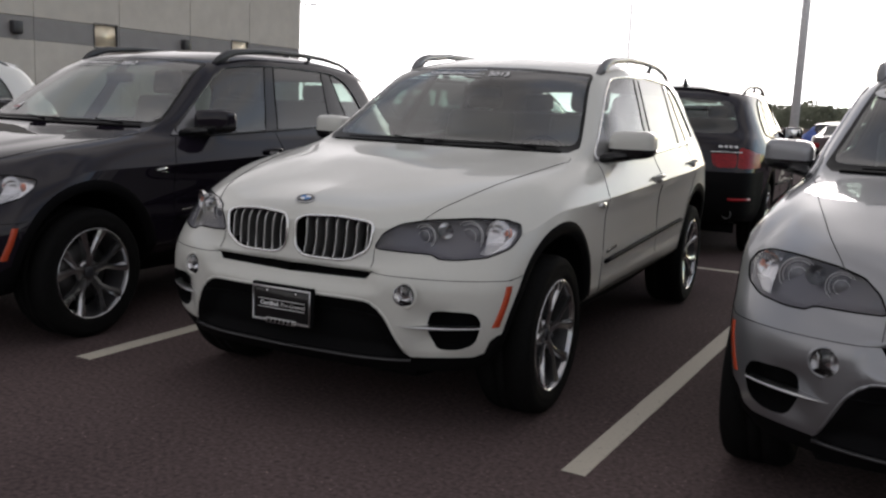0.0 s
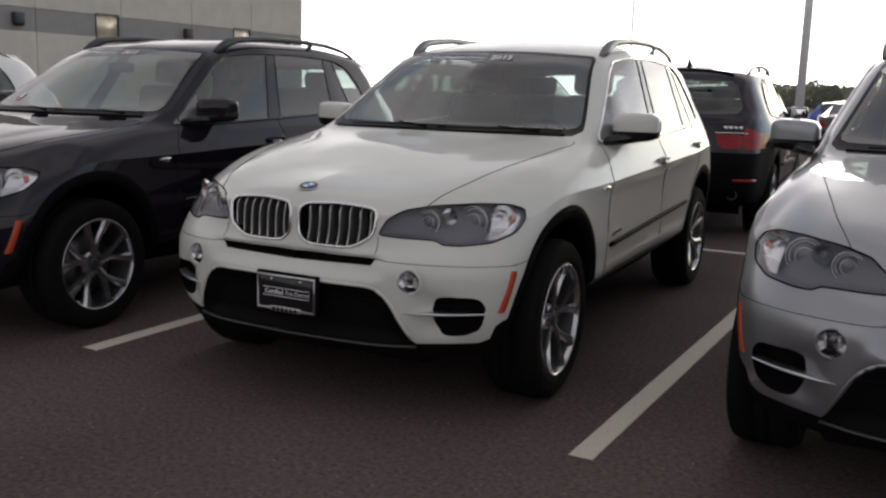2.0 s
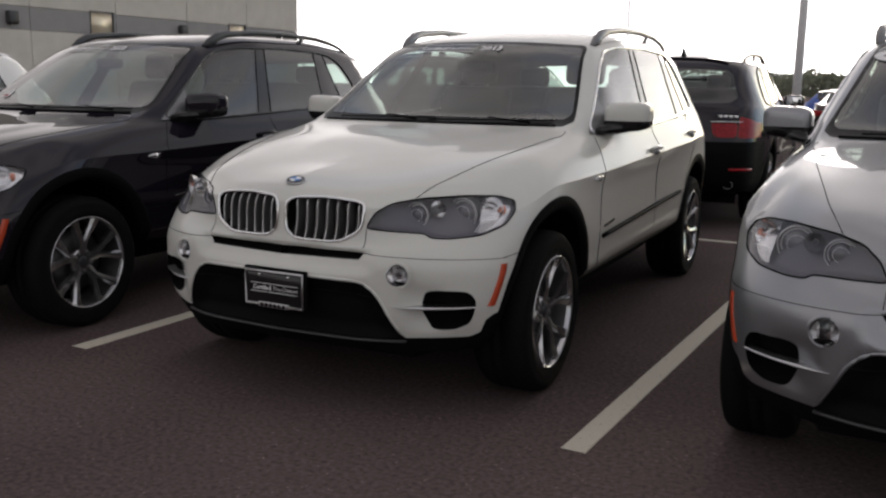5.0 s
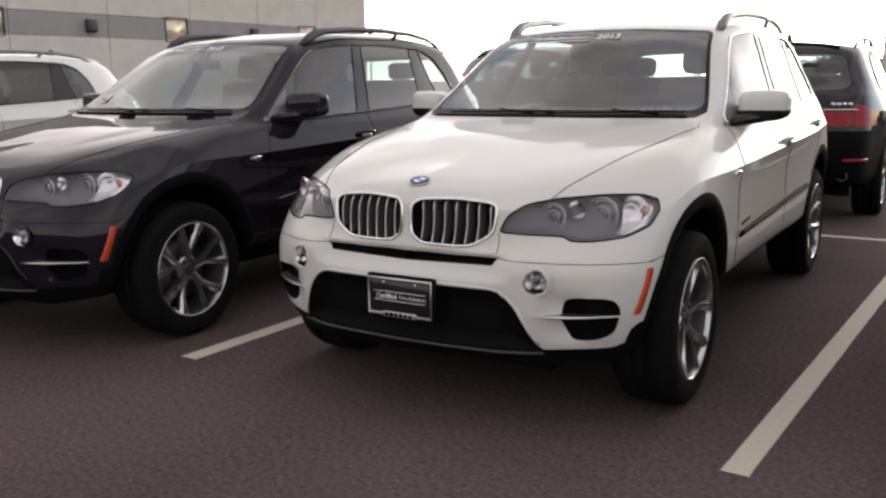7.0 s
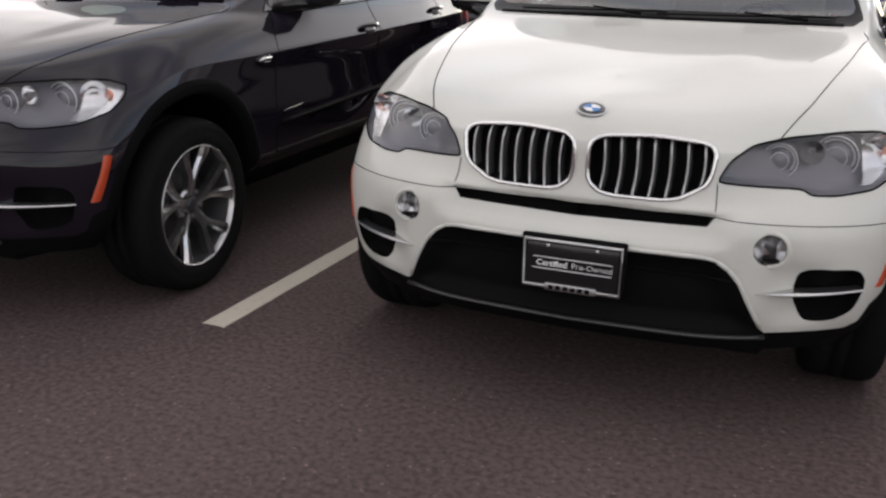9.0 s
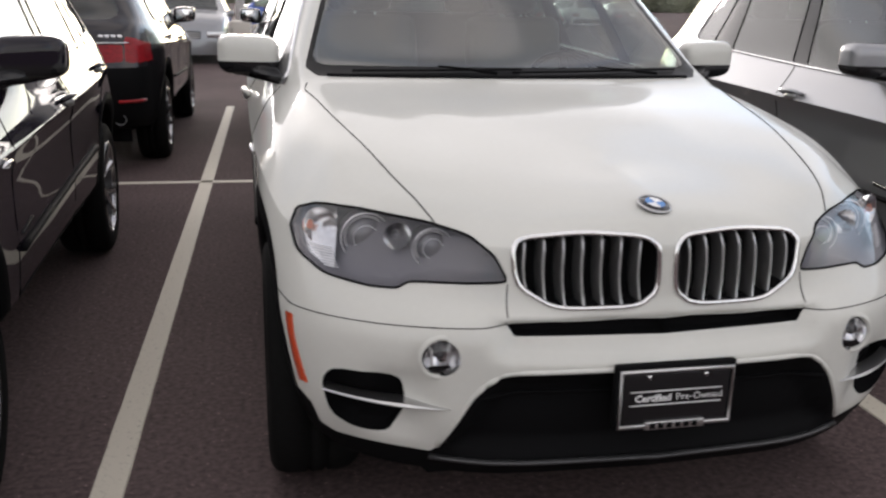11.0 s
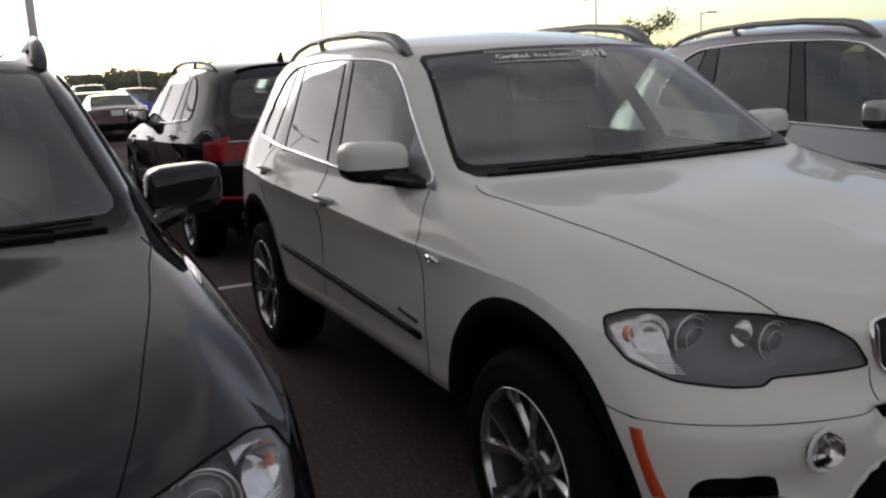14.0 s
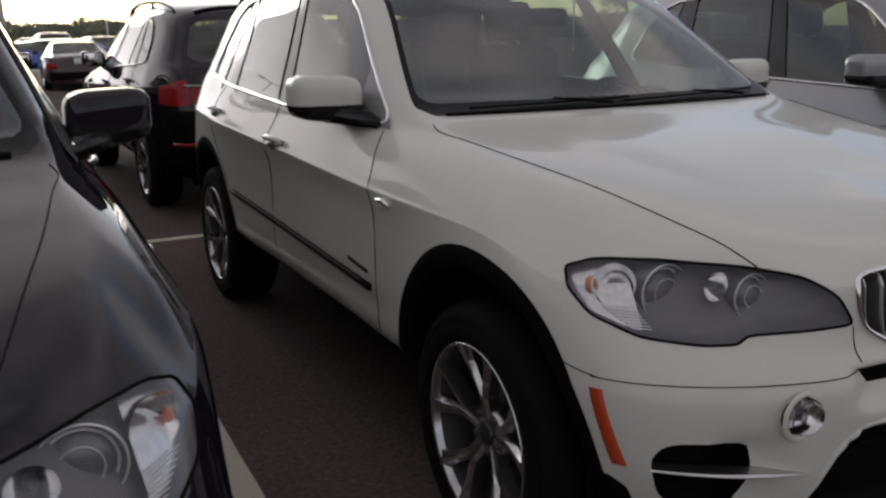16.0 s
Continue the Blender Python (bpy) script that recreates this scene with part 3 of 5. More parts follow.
def build_suv(P):
    """The tall estate car, its front axle at the origin, nose to -y. P: the body paint."""
    from mathutils.bvhtree import BVHTree
    bm = half_body()
    tree = BVHTree.FromBMesh(bm)
    base_n = [[v.normal.copy() for v in f.verts] for f in bm.faces]
    base_c = [[v.co.copy() for v in f.verts] for f in bm.faces]

    def smooth_normals(b):
        out = []
        b.verts.ensure_lookup_table()
        for v in b.verts:
            co = Vector((abs(v.co.x), v.co.y, v.co.z))
            _, no, i, _ = tree.find_nearest(co)
            n = Vector()
            for c, m in zip(base_c[i], base_n[i]):
                n += m / ((c - co).length + 1e-5) ** 1.5
            n.normalize()
            if abs(v.co.x) < 1e-4:
                n.x = 0
            if v.co.x < 0:
                n.x = -n.x
            out.append(n)
        return out

    def meet(start, way):
        """Where a ray meets the skin, or the skin's point nearest to the ray's likely end."""
        p, n, *_ = tree.ray_cast(start, way)
        if p is None:
            p, n, *_ = min((tree.find_nearest(start + way * d) for d in np.linspace(1, 5, 60)), key=lambda r: r[3])
        return p, n

    def on_front(x, z, out=0.0):
        p, n = meet(Vector((abs(x), -3, z)), Vector((0, 1, 0)))
        p = p + n * out
        return Vector((p.x if x >= 0 else -p.x, p.y, p.z))

    def on_side(y, z, out=0.0, s=1):
        p, n = meet(Vector((3, y, z)), Vector((-1, 0, 0)))
        p = p + n * out
        return Vector((s * p.x, p.y, p.z))

    def on_top(x, y, out=0.0):
        p, n = meet(Vector((abs(x), y, 4)), Vector((0, 0, -1)))
        p = p + n * out
        return Vector((p.x if x >= 0 else -p.x, p.y, p.z))

    def on_back(x, z, out=0.0):
        p, n = meet(Vector((abs(x), 7, z)), Vector((0, -1, 0)))
        p = p + n * out
        return Vector((p.x if x >= 0 else -p.x, p.y, p.z))

    def glass_face(f):
        return f.calc_center_median().z > 1.0 and f.normal.x > .25

    def back_face(f):
        return f.calc_center_median().y > 3.0 and f.normal.y > .12

    def screen_face(f):
        c = f.calc_center_median()
        return .3 < c.y < 1.5 and c.z > 1.12

    cut(bm, NOSE[:6], FRONT, front_face, False)
    cut(bm, SEAM, FRONT, front_face, False)
    cut(bm, SKIRT[:12], FRONT, front_face, False)
    for p in (KIDNEY, SLOT, LAMP, FOG, VENT):
        cut(bm, p, FRONT, front_face)
    cut(bm, HOOD[2:], TOP, lambda f: f.normal.z > .3 and f.calc_center_median().y < .75, False)
    cut(bm, SCREEN, FRONT, screen_face)
    cut(bm, PANE, FRONT, screen_face)
    cut(bm, BACKGLASS, FRONT, back_face)
    for p in (TAIL, TAIL_IN):
        cut(bm, p, FRONT, lambda f: f.calc_center_median().y > 3.48 and f.calc_center_median().z > .8)
    cut(bm, [(.0, .86), (1.2, .86)], FRONT, back_face, False)
    cut(bm, GLASSES, SIDE, glass_face)
    for y0, y1 in POSTS:
        cut(bm, [(y0, 1.1), (y1, 1.62)], SIDE, glass_face, False)
    for p in (DOOR_A, DOOR_B):
        cut(bm, p, SIDE, side_face)
    for z in (.405, .462):
        cut(bm, [(.36, z), (2.60, z)], SIDE, side_face, False)
    cut(bm, ARCH_F, SIDE, side_face)
    cut(bm, ARCH_R, SIDE, side_face)

    bins = {}
    for f in bm.faces:
        c = f.calc_center_median()
        x, y, z = c
        k = "body"
        if side_face(f) and (math.hypot(y, (z - .372) / TALL) < ARCH - .001 or math.hypot(y - 2.933, (z - .378) / TALL) < ARCH - .001):
            continue
        if front_face(f) and inside(KIDNEY, x, z):
            k = "kidney"
        elif front_face(f) and inside(SLOT, x, z):
            k = "slot"
        elif front_face(f) and inside(LAMP, x, z):
            k = "lamp"
        elif front_face(f) and inside(FOG, x, z):
            k = "fog"
        elif front_face(f) and inside(VENT, x, z):
            k = "vent"
        elif front_face(f) and inside(SKIRT, x, z) and y < -.1:
            k = "skirt"
        elif (front_face(f) and inside(NOSE, x, z)) or (y < .6 and z > .85 and f.normal.z > .25 and inside(HOOD, x, y)):
            k = "hood"
        elif y < 0 and z < np.interp(x, [.392, .5, .64, .8, 1], [.703, .698, .692, .688, .683]) and y < -.1:
            k = "bumper"
        elif screen_face(f) and inside(SCREEN, x, z):
            k = "screen" if inside(PANE, x, z) else "frit"
        elif glass_face(f) and inside(GLASSES, y, z):
            w = (z - 1.1) / .52
            ys = [a + (b - a) * w for a, b in POSTS]
            k = ("pane_a", "post", "pane_b", "post", "pane_c")[int(sum(y > q for q in ys))]
        elif back_face(f) and inside(BACKGLASS, x, z):
            k = "backglass"
        elif y > 3.48 and inside(TAIL, x, z):
            k = "tail"
        elif y > 3.48 and inside(TAIL_IN, x, z):
            k = "tail_in"
        elif back_face(f) and y > 3.4 and z < .86:
            k = "rear_bumper"
        elif back_face(f) and z < 1.56 and y > 3.45:
            k = "tailgate"
        elif side_face(f) and .30 < y < 2.65 and z < .462:
            k = "sill" if z > .405 else "under"
        elif side_face(f) and inside(DOOR_A, y, z):
            k = "door_a"
        elif side_face(f) and inside(DOOR_B, y, z):
            k = "door_b"
        bins.setdefault(k, []).append(f)
    P_ = {k: pick(bm, v) for k, v in bins.items()}
    car = new("suv")

    def both(name, key, mat, label=""):
        a = P_[key]
        obs = []
        for b in (a.copy(), flip(a)):
            obs.append(part(name, b, mat, car, label, normals=smooth_normals(b)))
        return obs

    def middle(name, key, mat, label=""):
        b = whole(P_[key])
        return part(name, b, mat, car, label, normals=smooth_normals(b))

    middle("body", "body", P)
    middle("hood", "hood", P)
    bumper = middle("front_bumper", "bumper", P)
    middle("tailgate", "tailgate", P)
    rear_bumper = middle("rear_bumper", "rear_bumper", PLASTIC, "black plastic rear bumper")
    fronts = both("front_door", "door_a", P)
    rears = both("rear_door", "door_b", P)
    middle("windscreen", "screen", GLASS, "tinted glass windscreen")
    middle("windscreen_border", "frit", FRIT, "black printed border of the windscreen")
    middle("rear_window", "backglass", DARK_GLASS, "dark tinted rear window")
    both("front_side_window", "pane_a", SIDE_GLASS)
    both("rear_side_window", "pane_b", DARK_GLASS)
    both("quarter_window", "pane_c", DARK_GLASS)
    posts = P_.pop("post")
    P_["post_a"] = pick(posts, [f for f in posts.faces if f.calc_center_median().y < 2.2])
    P_["post_b"] = pick(posts, [f for f in posts.faces if f.calc_center_median().y > 2.2])
    for k in ("post_a", "post_b"):
        both("window_post", k, GLOSS_BLACK, "gloss black window post")
    skirt = middle("front_skirt", "skirt", PLASTIC, "black plastic lower air intake")
    both("sill", "sill", P)
    both("sill_underside", "under", MATT_BLACK)
    both("tail_light", "tail", TAIL_RED, "red plastic tail light")
    both("inner_tail_light", "tail_in", TAIL_RED, "red plastic inner tail light")

    # inner skin: dark lining seen through the glass
    b = bmesh.new()
    for k in ("body", "door_a", "door_b", "tailgate"):
        b = join(b, P_[k].copy())
    b.normal_update()
    keep = [f for f in b.faces if f.calc_center_median().y > .62 and f.calc_center_median().z > .5]
    b2 = pick(b, keep)
    b.free()
    for v in b2.verts:
        v.co -= v.normal * .022
    bmesh.ops.reverse_faces(b2, faces=b2.faces[:])
    part("cabin_lining", whole(b2), LINING, car, "pale grey fabric cabin lining")

    for s in (1, -1):
        def way(p):
            return [Vector((s * q.x, q.y, q.z)) for q in p]
        # kidney grille: dark tray, bright frame and upright slats
        k = P_["kidney"]
        tray = recess(k, (0, .07, 0), .97)
        g = part("kidney_grille", tray if s > 0 else flip(tray), MATT_BLACK, car, "chrome framed kidney grille")
        ring = rim_of(k)
        part("grille_frame", tube([p + Vector((0, -.002, 0)) for p in way(ring)], .0065, True, 8, 1.0, (0, 1, 0)), CHROME, g, "chrome grille frame")
        for i in range(7):
            x = .060 + i * .0465
            col = [z for z in np.linspace(.730, .915, 60) if inside(KIDNEY, x, z)]
            zz = np.linspace(col[0] - .004, col[-1] + .004, 10)
            b = bmesh.new()
            rows = []
            for z in zz:
                p = on_front(x, z)
                xx = s * (x + .007 * math.sin((z - zz[0]) / (zz[-1] - zz[0]) * math.pi))
                y = p.y + .010
                rows.append([b.verts.new(q) for q in ((xx - .0040, y + .006, z), (xx - .0022, y, z), (xx + .0022, y, z),
                                                      (xx + .0040, y + .006, z), (xx + .0060, y + .052, z), (xx - .0060, y + .052, z))])
            for r0, r1 in zip(rows, rows[1:]):
                for j in range(6):
                    b.faces.new((r0[j], r0[(j + 1) % 6], r1[(j + 1) % 6], r1[j]))
            bmesh.ops.recalc_face_normals(b, faces=b.faces[:])
            part("grille_slat", b, SLAT, g, smooth=False)

        # headlight: lens, dark tray, two projector lamps, corner reflector, black seal
        k = P_["lamp"]
        lens = k.copy() if s > 0 else flip(k)
        hl = part("headlight", lens, LENS, car, "clear plastic headlight", normals=smooth_normals(lens))
        tray = recess(k, (-.022, .056, .0), .96)
        part("housing", tray if s > 0 else flip(tray), LAMP_GREY, hl, "grey headlight housing")
        part("seal", tube(way(rim_of(k)), .0034, True, 6, 1, (0, 1, 0)), MATT_BLACK, hl)
        for cx, cy, cz, r in ((.688, -.448, .849, .064), (.537, -.560, .846, .050)):
            at = (s * cx, cy, cz)
            part("lamp_ring", lathe([(r, .06), (r, -.002), (r * .975, -.008), (r * .95, -.008), (r * .86, .006), (r * .80, .014)], 36, "y", at), BEZEL, hl, "dark grey lamp bezel")
            for q, d, w in ((r * .99, -.006, .0024), (r * .825, .004, .0026), (r * .50, -.0105, .0012)):
                part("bright_ring", lathe([(q + w * math.cos(a), d + w * math.sin(a)) for a in np.arange(8) * math.pi / 4], 36, "y", at, True), LAMP_RING, hl, "thin bright ring")
            dome = [(r * .80 * math.cos(a), .012 - .026 * math.sin(a)) for a in np.linspace(0, 1.56, 9)]
            part("projector", lathe(dome, 36, "y", at), PROJECTOR, hl, "smoky projector lens")
            part("lamp_bracket", box(at[0] - .020, at[0] + .020, cy - .006, cy + .03, cz - r - .030, cz - r + .006, .004), BEZEL, hl)
            part("lamp_foot", box(at[0] - .015, at[0] + .015, cy - .012, cy - .004, cz - r - .027, cz - r - .020, .002), BADGE_WHITE, hl, "small white mark")
        # main beam bowl between the two projectors
        at = (s * .622, -.538, .874)
        part("beam_bowl", lathe([(.006, .034), (.018, .026), (.028, .010), (.034, -.006)], 24, "y", at), CHROME, hl, "bright reflector bowl")
        part("beam_bulb", lathe([(.001, -.004), (.007, .0), (.009, .010), (.009, .034)], 14, "y", at), BEZEL, hl)
        # corner: plain bright tray, hollow dish beside the outer lamp, ribs below, amber bulb
        b = P_["lamp"].copy()
        bmesh.ops.bisect_plane(b, geom=b.verts[:] + b.edges[:] + b.faces[:], plane_co=(.772, 0, .84), plane_no=(1, 0, .16), clear_inner=True)
        mid = sum((v.co for v in b.verts), Vector()) / len(b.verts)
        for v in b.verts:
            v.co = mid + (v.co - mid) * .94 + Vector((-.012, .034, 0))
        part("reflector", b if s > 0 else flip(b), REFLECTOR, hl, "bright corner reflector")
        b = lathe([(.004, .034), (.022, .028), (.038, .012), (.050, -.012)], 28, "y")
        b.transform(pose(.792, -.402, .872, 0, 0, 34))
        part("corner_dish", b if s > 0 else flip(b), CHROME, hl, "bright reflector dish")
        for i in range(8):
            z = .797 + i * .0056
            x0 = .772 + .002 * i
            b = tube(way([on_front(x, z, -.016) for x in np.linspace(x0, x0 + .035 + .003 * i, 5)]), .0014, False, 5)
            part("reflector_rib", b, BADGE_WHITE, hl)
        c = on_front(.842, .866)
        part("turn_bulb", lathe([(.0, -.022), (.011, -.015), (.015, 0), (.011, .015), (.0, .022)], 14, "z", (s * (c.x - .014), c.y + .018, c.z)), AMBER, hl, "reddish amber bulb")

        # fog lamp with painted surround
        c = on_front(.548, .626)
        tray = recess(P_["fog"], (0, .03, 0), .8)
        fg = part("fog_lamp", tray if s > 0 else flip(tray), CHROME, car, "round clear fog lamp")
        part("bezel", lathe([(.043, .008), (.0455, -.001), (.050, -.002), (.057, .004)], 32, "y", (s * c.x, c.y, c.z)), P, fg)
        part("lens", lathe([(.001, -.010), (.02, -.009), (.036, -.004), (.043, .006)], 28, "y", (s * c.x, c.y, c.z)), LENS, fg)
        part("dish", lathe([(.004, .034), (.020, .030), (.034, .016), (.041, .004)], 28, "y", (s * c.x, c.y, c.z)), CHROME, fg, "chrome reflector dish")
        part("shade", box(s * c.x - .028, s * c.x + .028, c.y + .004, c.y + .020, c.z - .036, c.z - .026, .002), MATT_BLACK, fg)
        part("bulb_cap", lathe([(.001, .006), (.009, .008), (.011, .014), (.011, .034)], 14, "y", (s * c.x, c.y, c.z + .004)), DARK_GREY, fg)
        for i in (-1, 1):
            part("fluting", box(s * (c.x + i * .020) - .003, s * (c.x + i * .020) + .003, c.y + .008, c.y + .028, c.z - .024, c.z + .018, .002), REFLECTOR, fg)

        # corner air vent with a blade across it
        tray = recess(P_["vent"], (-.02, .06, 0), .95)
        vt = part("air_vent", tray if s > 0 else flip(tray), MATT_BLACK, car, "black corner air vent")
        pa, pb = on_front(.522, .497), on_front(.815, .494)
        b, rows = bmesh.new(), []
        for t in np.linspace(0, 1, 15):
            p = pa.lerp(pb, t) + Vector((0, -.004 - .030 * 4 * t * (1 - t), 0))
            th = np.interp(t, [0, .12, .38, .7, 1], [.0008, .004, .0095, .0060, .0045])
            rows.append([b.verts.new((s * p.x, p.y + d, p.z + h)) for d, h in ((0, 0), (.004, th * .7), (.05, th), (.05, -th * .5), (.004, -th * .5))])
        for r0, r1 in zip(rows, rows[1:]):
            for j in range(5):
                b.faces.new((r0[j], r0[(j + 1) % 5], r1[(j + 1) % 5], r1[j]))
        bmesh.ops.recalc_face_normals(b, faces=b.faces[:])
        part("vent_blade", b, SATIN, vt, "silver blade", smooth=False)

        # side marker
        b = bmesh.new()
        rows = []
        for i, z in enumerate(np.linspace(.664, .497, 9)):
            y0 = -.452 - .052 * i / 8
            rows.append([b.verts.new(q) for y, o in ((y0, -.002), (y0 - .004, .004), (y0 - .030, .004), (y0 - .034, -.002)) for q in [way([on_side(y, z, o)])[0]]])
        for r0, r1 in zip(rows, rows[1:]):
            for j in range(3):
                b.faces.new((r0[j], r0[j + 1], r1[j + 1], r1[j]))
        bmesh.ops.recalc_face_normals(b, faces=b.faces[:])
        part("side_marker", b, MARKER, car, "orange side marker reflector")

        # wheel housing and the black band round the arch
        for wy, wz in ((0, .372), (2.933, .378)):
            b, band, ring = bmesh.new(), bmesh.new(), []
            for i in range(49):
                a = math.pi * (-.045 + 1.09 * i / 48)
                c, d = math.cos(a), math.sin(a) * TALL
                p = on_side(wy + ARCH * c, max(wz + ARCH * d, .30), -.002)
                q = on_side(wy + .445 * c, max(wz + .445 * d, .30), -.004)
                x1 = min(q.x, p.x + .01)
                z0 = wz + ARCH * d
                ring.append([(s * (p.x + .003), wy + (ARCH + .002) * c, wz + (ARCH + .002) * d), (s * (p.x + .006), wy + (ARCH - .012) * c, wz + (ARCH - .012) * d),
                             (s * x1, wy + .450 * c, wz + .450 * d), (s * (x1 - .012), wy + .436 * c, wz + .436 * d), (s * .50, wy + .436 * c, wz + .436 * d)])
            vs = [[band.verts.new(q) for q in r[:4]] for r in ring]
            for u, w in zip(vs, vs[1:]):
                for k in range(3):
                    band.faces.new((u[k], u[k + 1], w[k + 1], w[k]))
            bmesh.ops.recalc_face_normals(band, faces=band.faces[:])
            part("arch_band", band, PLASTIC, car, "black plastic wheel arch band")
            vs = [[b.verts.new(q) for q in r[3:]] for r in ring]
            for u, w in zip(vs, vs[1:]):
                b.faces.new((u[0], u[1], w[1], w[0]))
            b.faces.new([v[1] for v in vs])
            part("wheel_housing", b, MATT_BLACK, car)

        # glass trims
        whole_glass = None
        for key in ("pane_a", "post_a", "post_b", "pane_b", "pane_c"):
            whole_glass = join(whole_glass, P_[key].copy())
        bmesh.ops.remove_doubles(whole_glass, verts=whole_glass.verts[:], dist=1e-4)
        ring = rim_of(whole_glass)
        whole_glass.free()
        part("window_trim", tube([p + Vector((s * .003, 0, 0)) for p in way(ring)], .0080, True, 6, 1, (1, 0, 0)), CHROME, car, "chrome window surround")
        for y0, y1 in POSTS:
            part("window_gap", tube(way([on_side(y0 + (y1 - y0) * (.12 + .82 * i / 8), 1.1 + .52 * (.12 + .82 * i / 8), .001) for i in range(9)]), .0042, False, 5), MATT_BLACK, car)

        # door mirror
        m = bmesh.new()
        bmesh.ops.create_icosphere(m, subdivisions=4, radius=1)
        for v in m.verts:
            c = v.co
            q = 4.5
            k_ = (abs(c.x) ** q + abs(c.y) ** q + abs(c.z) ** q) ** (-1 / q)
            c *= k_
            taper = 1 - .12 * (c.x + 1) / 2
            v.co = Vector((s * (.962 + .116 * c.x), .985 + .085 * c.y * taper + .02 * c.x, 1.212 + .083 * c.z * taper + .008 * c.x))
        if s < 0:
            bmesh.ops.reverse_faces(m, faces=m.faces[:])
        bmesh.ops.bisect_plane(m, geom=m.verts[:] + m.edges[:] + m.faces[:], plane_co=(0, 0, 1.193), plane_no=(0, 0, 1))
        for f in m.faces:
            c = f.calc_center_median()
            f.material_index = 1 if c.z < 1.193 or c.y > 1.055 else 0
        mir = part("door_mirror", m, [P, GLOSS_BLACK], car, "painted door mirror with black base")
        b = mesh(([(s * x, y, z) for x, y, z in ((.835, .735, 1.117), (.835, .915, 1.126), (.845, .915, 1.172), (.840, .790, 1.168),
                                                 (.985, .945, 1.136), (.985, 1.045, 1.136), (.985, 1.045, 1.186), (.985, .935, 1.186))],
                  [(0, 1, 2, 3), (4, 7, 6, 5), (0, 4, 5, 1), (1, 5, 6, 2), (2, 6, 7, 3), (3, 7, 4, 0)]))
        bmesh.ops.recalc_face_normals(b, faces=b.faces[:])
        bmesh.ops.bevel(b, geom=b.edges[:], offset=.010, segments=2, affect="EDGES")
        part("mirror_foot", b, GLOSS_BLACK, mir)
        part("mirror_glass", box(s * .968 - .085, s * .968 + .085, 1.066, 1.071, 1.155, 1.268, .002), MIRROR, mir, "mirror glass")
        # three-cornered black plate in the corner of the window, behind the mirror
        b = bmesh.new()
        rows = []
        for i in range(7):
            t = i / 6
            y0, y1, zz = .705 + .29 * t, .935 + .062 * t, (1.122 + .206 * t, 1.134 + .194 * t)
            rows.append([b.verts.new(way([on_side(y0 + (y1 - y0) * k / 4, zz[0] + (zz[1] - zz[0]) * k / 4, .005)])[0]) for k in range(5)])
        for r0, r1 in zip(rows, rows[1:]):
            for k in range(4):
                b.faces.new((r0[k], r0[k + 1], r1[k + 1], r1[k]))
        bmesh.ops.recalc_face_normals(b, faces=b.faces[:])
        part("mirror_sail", b, RAIL, mir)

        # handles, trim strip, gill
        for y, z, door in ((1.60, 1.003, fronts), (2.66, 1.055, rears)):
            pts = [on_side(y - .10 + .2 * i / 8, z + .004, .004 + .030 * math.sin(math.pi * i / 8) ** .5) for i in range(9)]
            own = door[0 if s > 0 else 1]
            part("door_handle", tube(way(pts), [.012] + [.0135] * 7 + [.012], False, 8, .8), P, own)
            part("handle_cup", tube(way([on_side(y - .045 + .1 * i / 4, z - .008, .001) for i in range(5)]), [.006, .022, .026, .022, .006], False, 10, .9), SATIN, own)
        pts = [on_side(y, .621 + .06 * (y - .665) / 1.75, .006) for y in np.linspace(.665, 2.40, 22)]
        part("side_trim", tube(way(pts), .013, False, 6, .95), PLASTIC, car, "black rubbing strip")
        for i in range(7):
            a = on_side(.70 + i * .026, .668 + .002 * i, .003)
            part("badge_mark", box(s * a.x - .002, s * a.x + .002, a.y - .009, a.y + .009, a.z - .007, a.z + .007), GLOSS_BLACK, car)
        pts = [on_side(y, z, .006) for y, z in ((.46, .925), (.50, .935), (.54, .935), (.555, .915), (.50, .918))]
        part("gill", tube(way(pts), [.004, .012, .012, .007, .004], False, 8, .6), CHROME, car, "small chrome side gill")
        # joints between panels
        seams = [[on_top(x, y, .0005) for x, y in pchip(np.array(HOOD[2:10]), 4)],
                 [on_front(x, z, .0005) for x, z in pchip(np.array(SEAM[:4] + [(.888, .686)]), 4)],
                 [on_front(x, z, .0005) for x, z in pchip(np.array([(.385, .793), (.392, .703)]), 5)],
                 [on_side(y, z, .0005) for y, z in pchip(np.array([(.74, 1.118), (.68, 1.06), (.628, .92), (.625, .60), (.640, .462)]), 6)],
                 [on_side(y, z, .0005) for y, z in pchip(np.array([(1.70, 1.148), (1.745, .95), (1.765, .462)]), 6)],
                 [on_side(y, z, .0005) for y, z in pchip(np.array(DOOR_B[3:]), 3)],
                 [on_side(y, .462, .0005) for y in np.linspace(.50, 2.42, 16)],
                 [on_side(y, z, .0005) for y, z in pchip(np.array([(-.475, .686), (-.42, .693), (-.368, .702)]), 4)]]
        for k, sm in enumerate(seams):
            part("panel_gap", tube(way(sm), .0014 if k in (1, 2, 7) else .0018, False, 6), MATT_BLACK, car)

        # roof rail on its feet
        run = [(1.37, -.004), (1.43, .024), (1.50, .046), (1.60, .054), (1.9, .056), (2.3, .057), (2.7, .050), (2.95, .038), (3.08, .020), (3.16, .0)]
        pts = []
        for y, h in run:
            x = np.interp(y, [1.3, 1.9, 2.5, 3.2], [.618, .636, .634, .606])
            p = on_top(x, y)
            pts.append(Vector((s * x, y, p.z + h)))
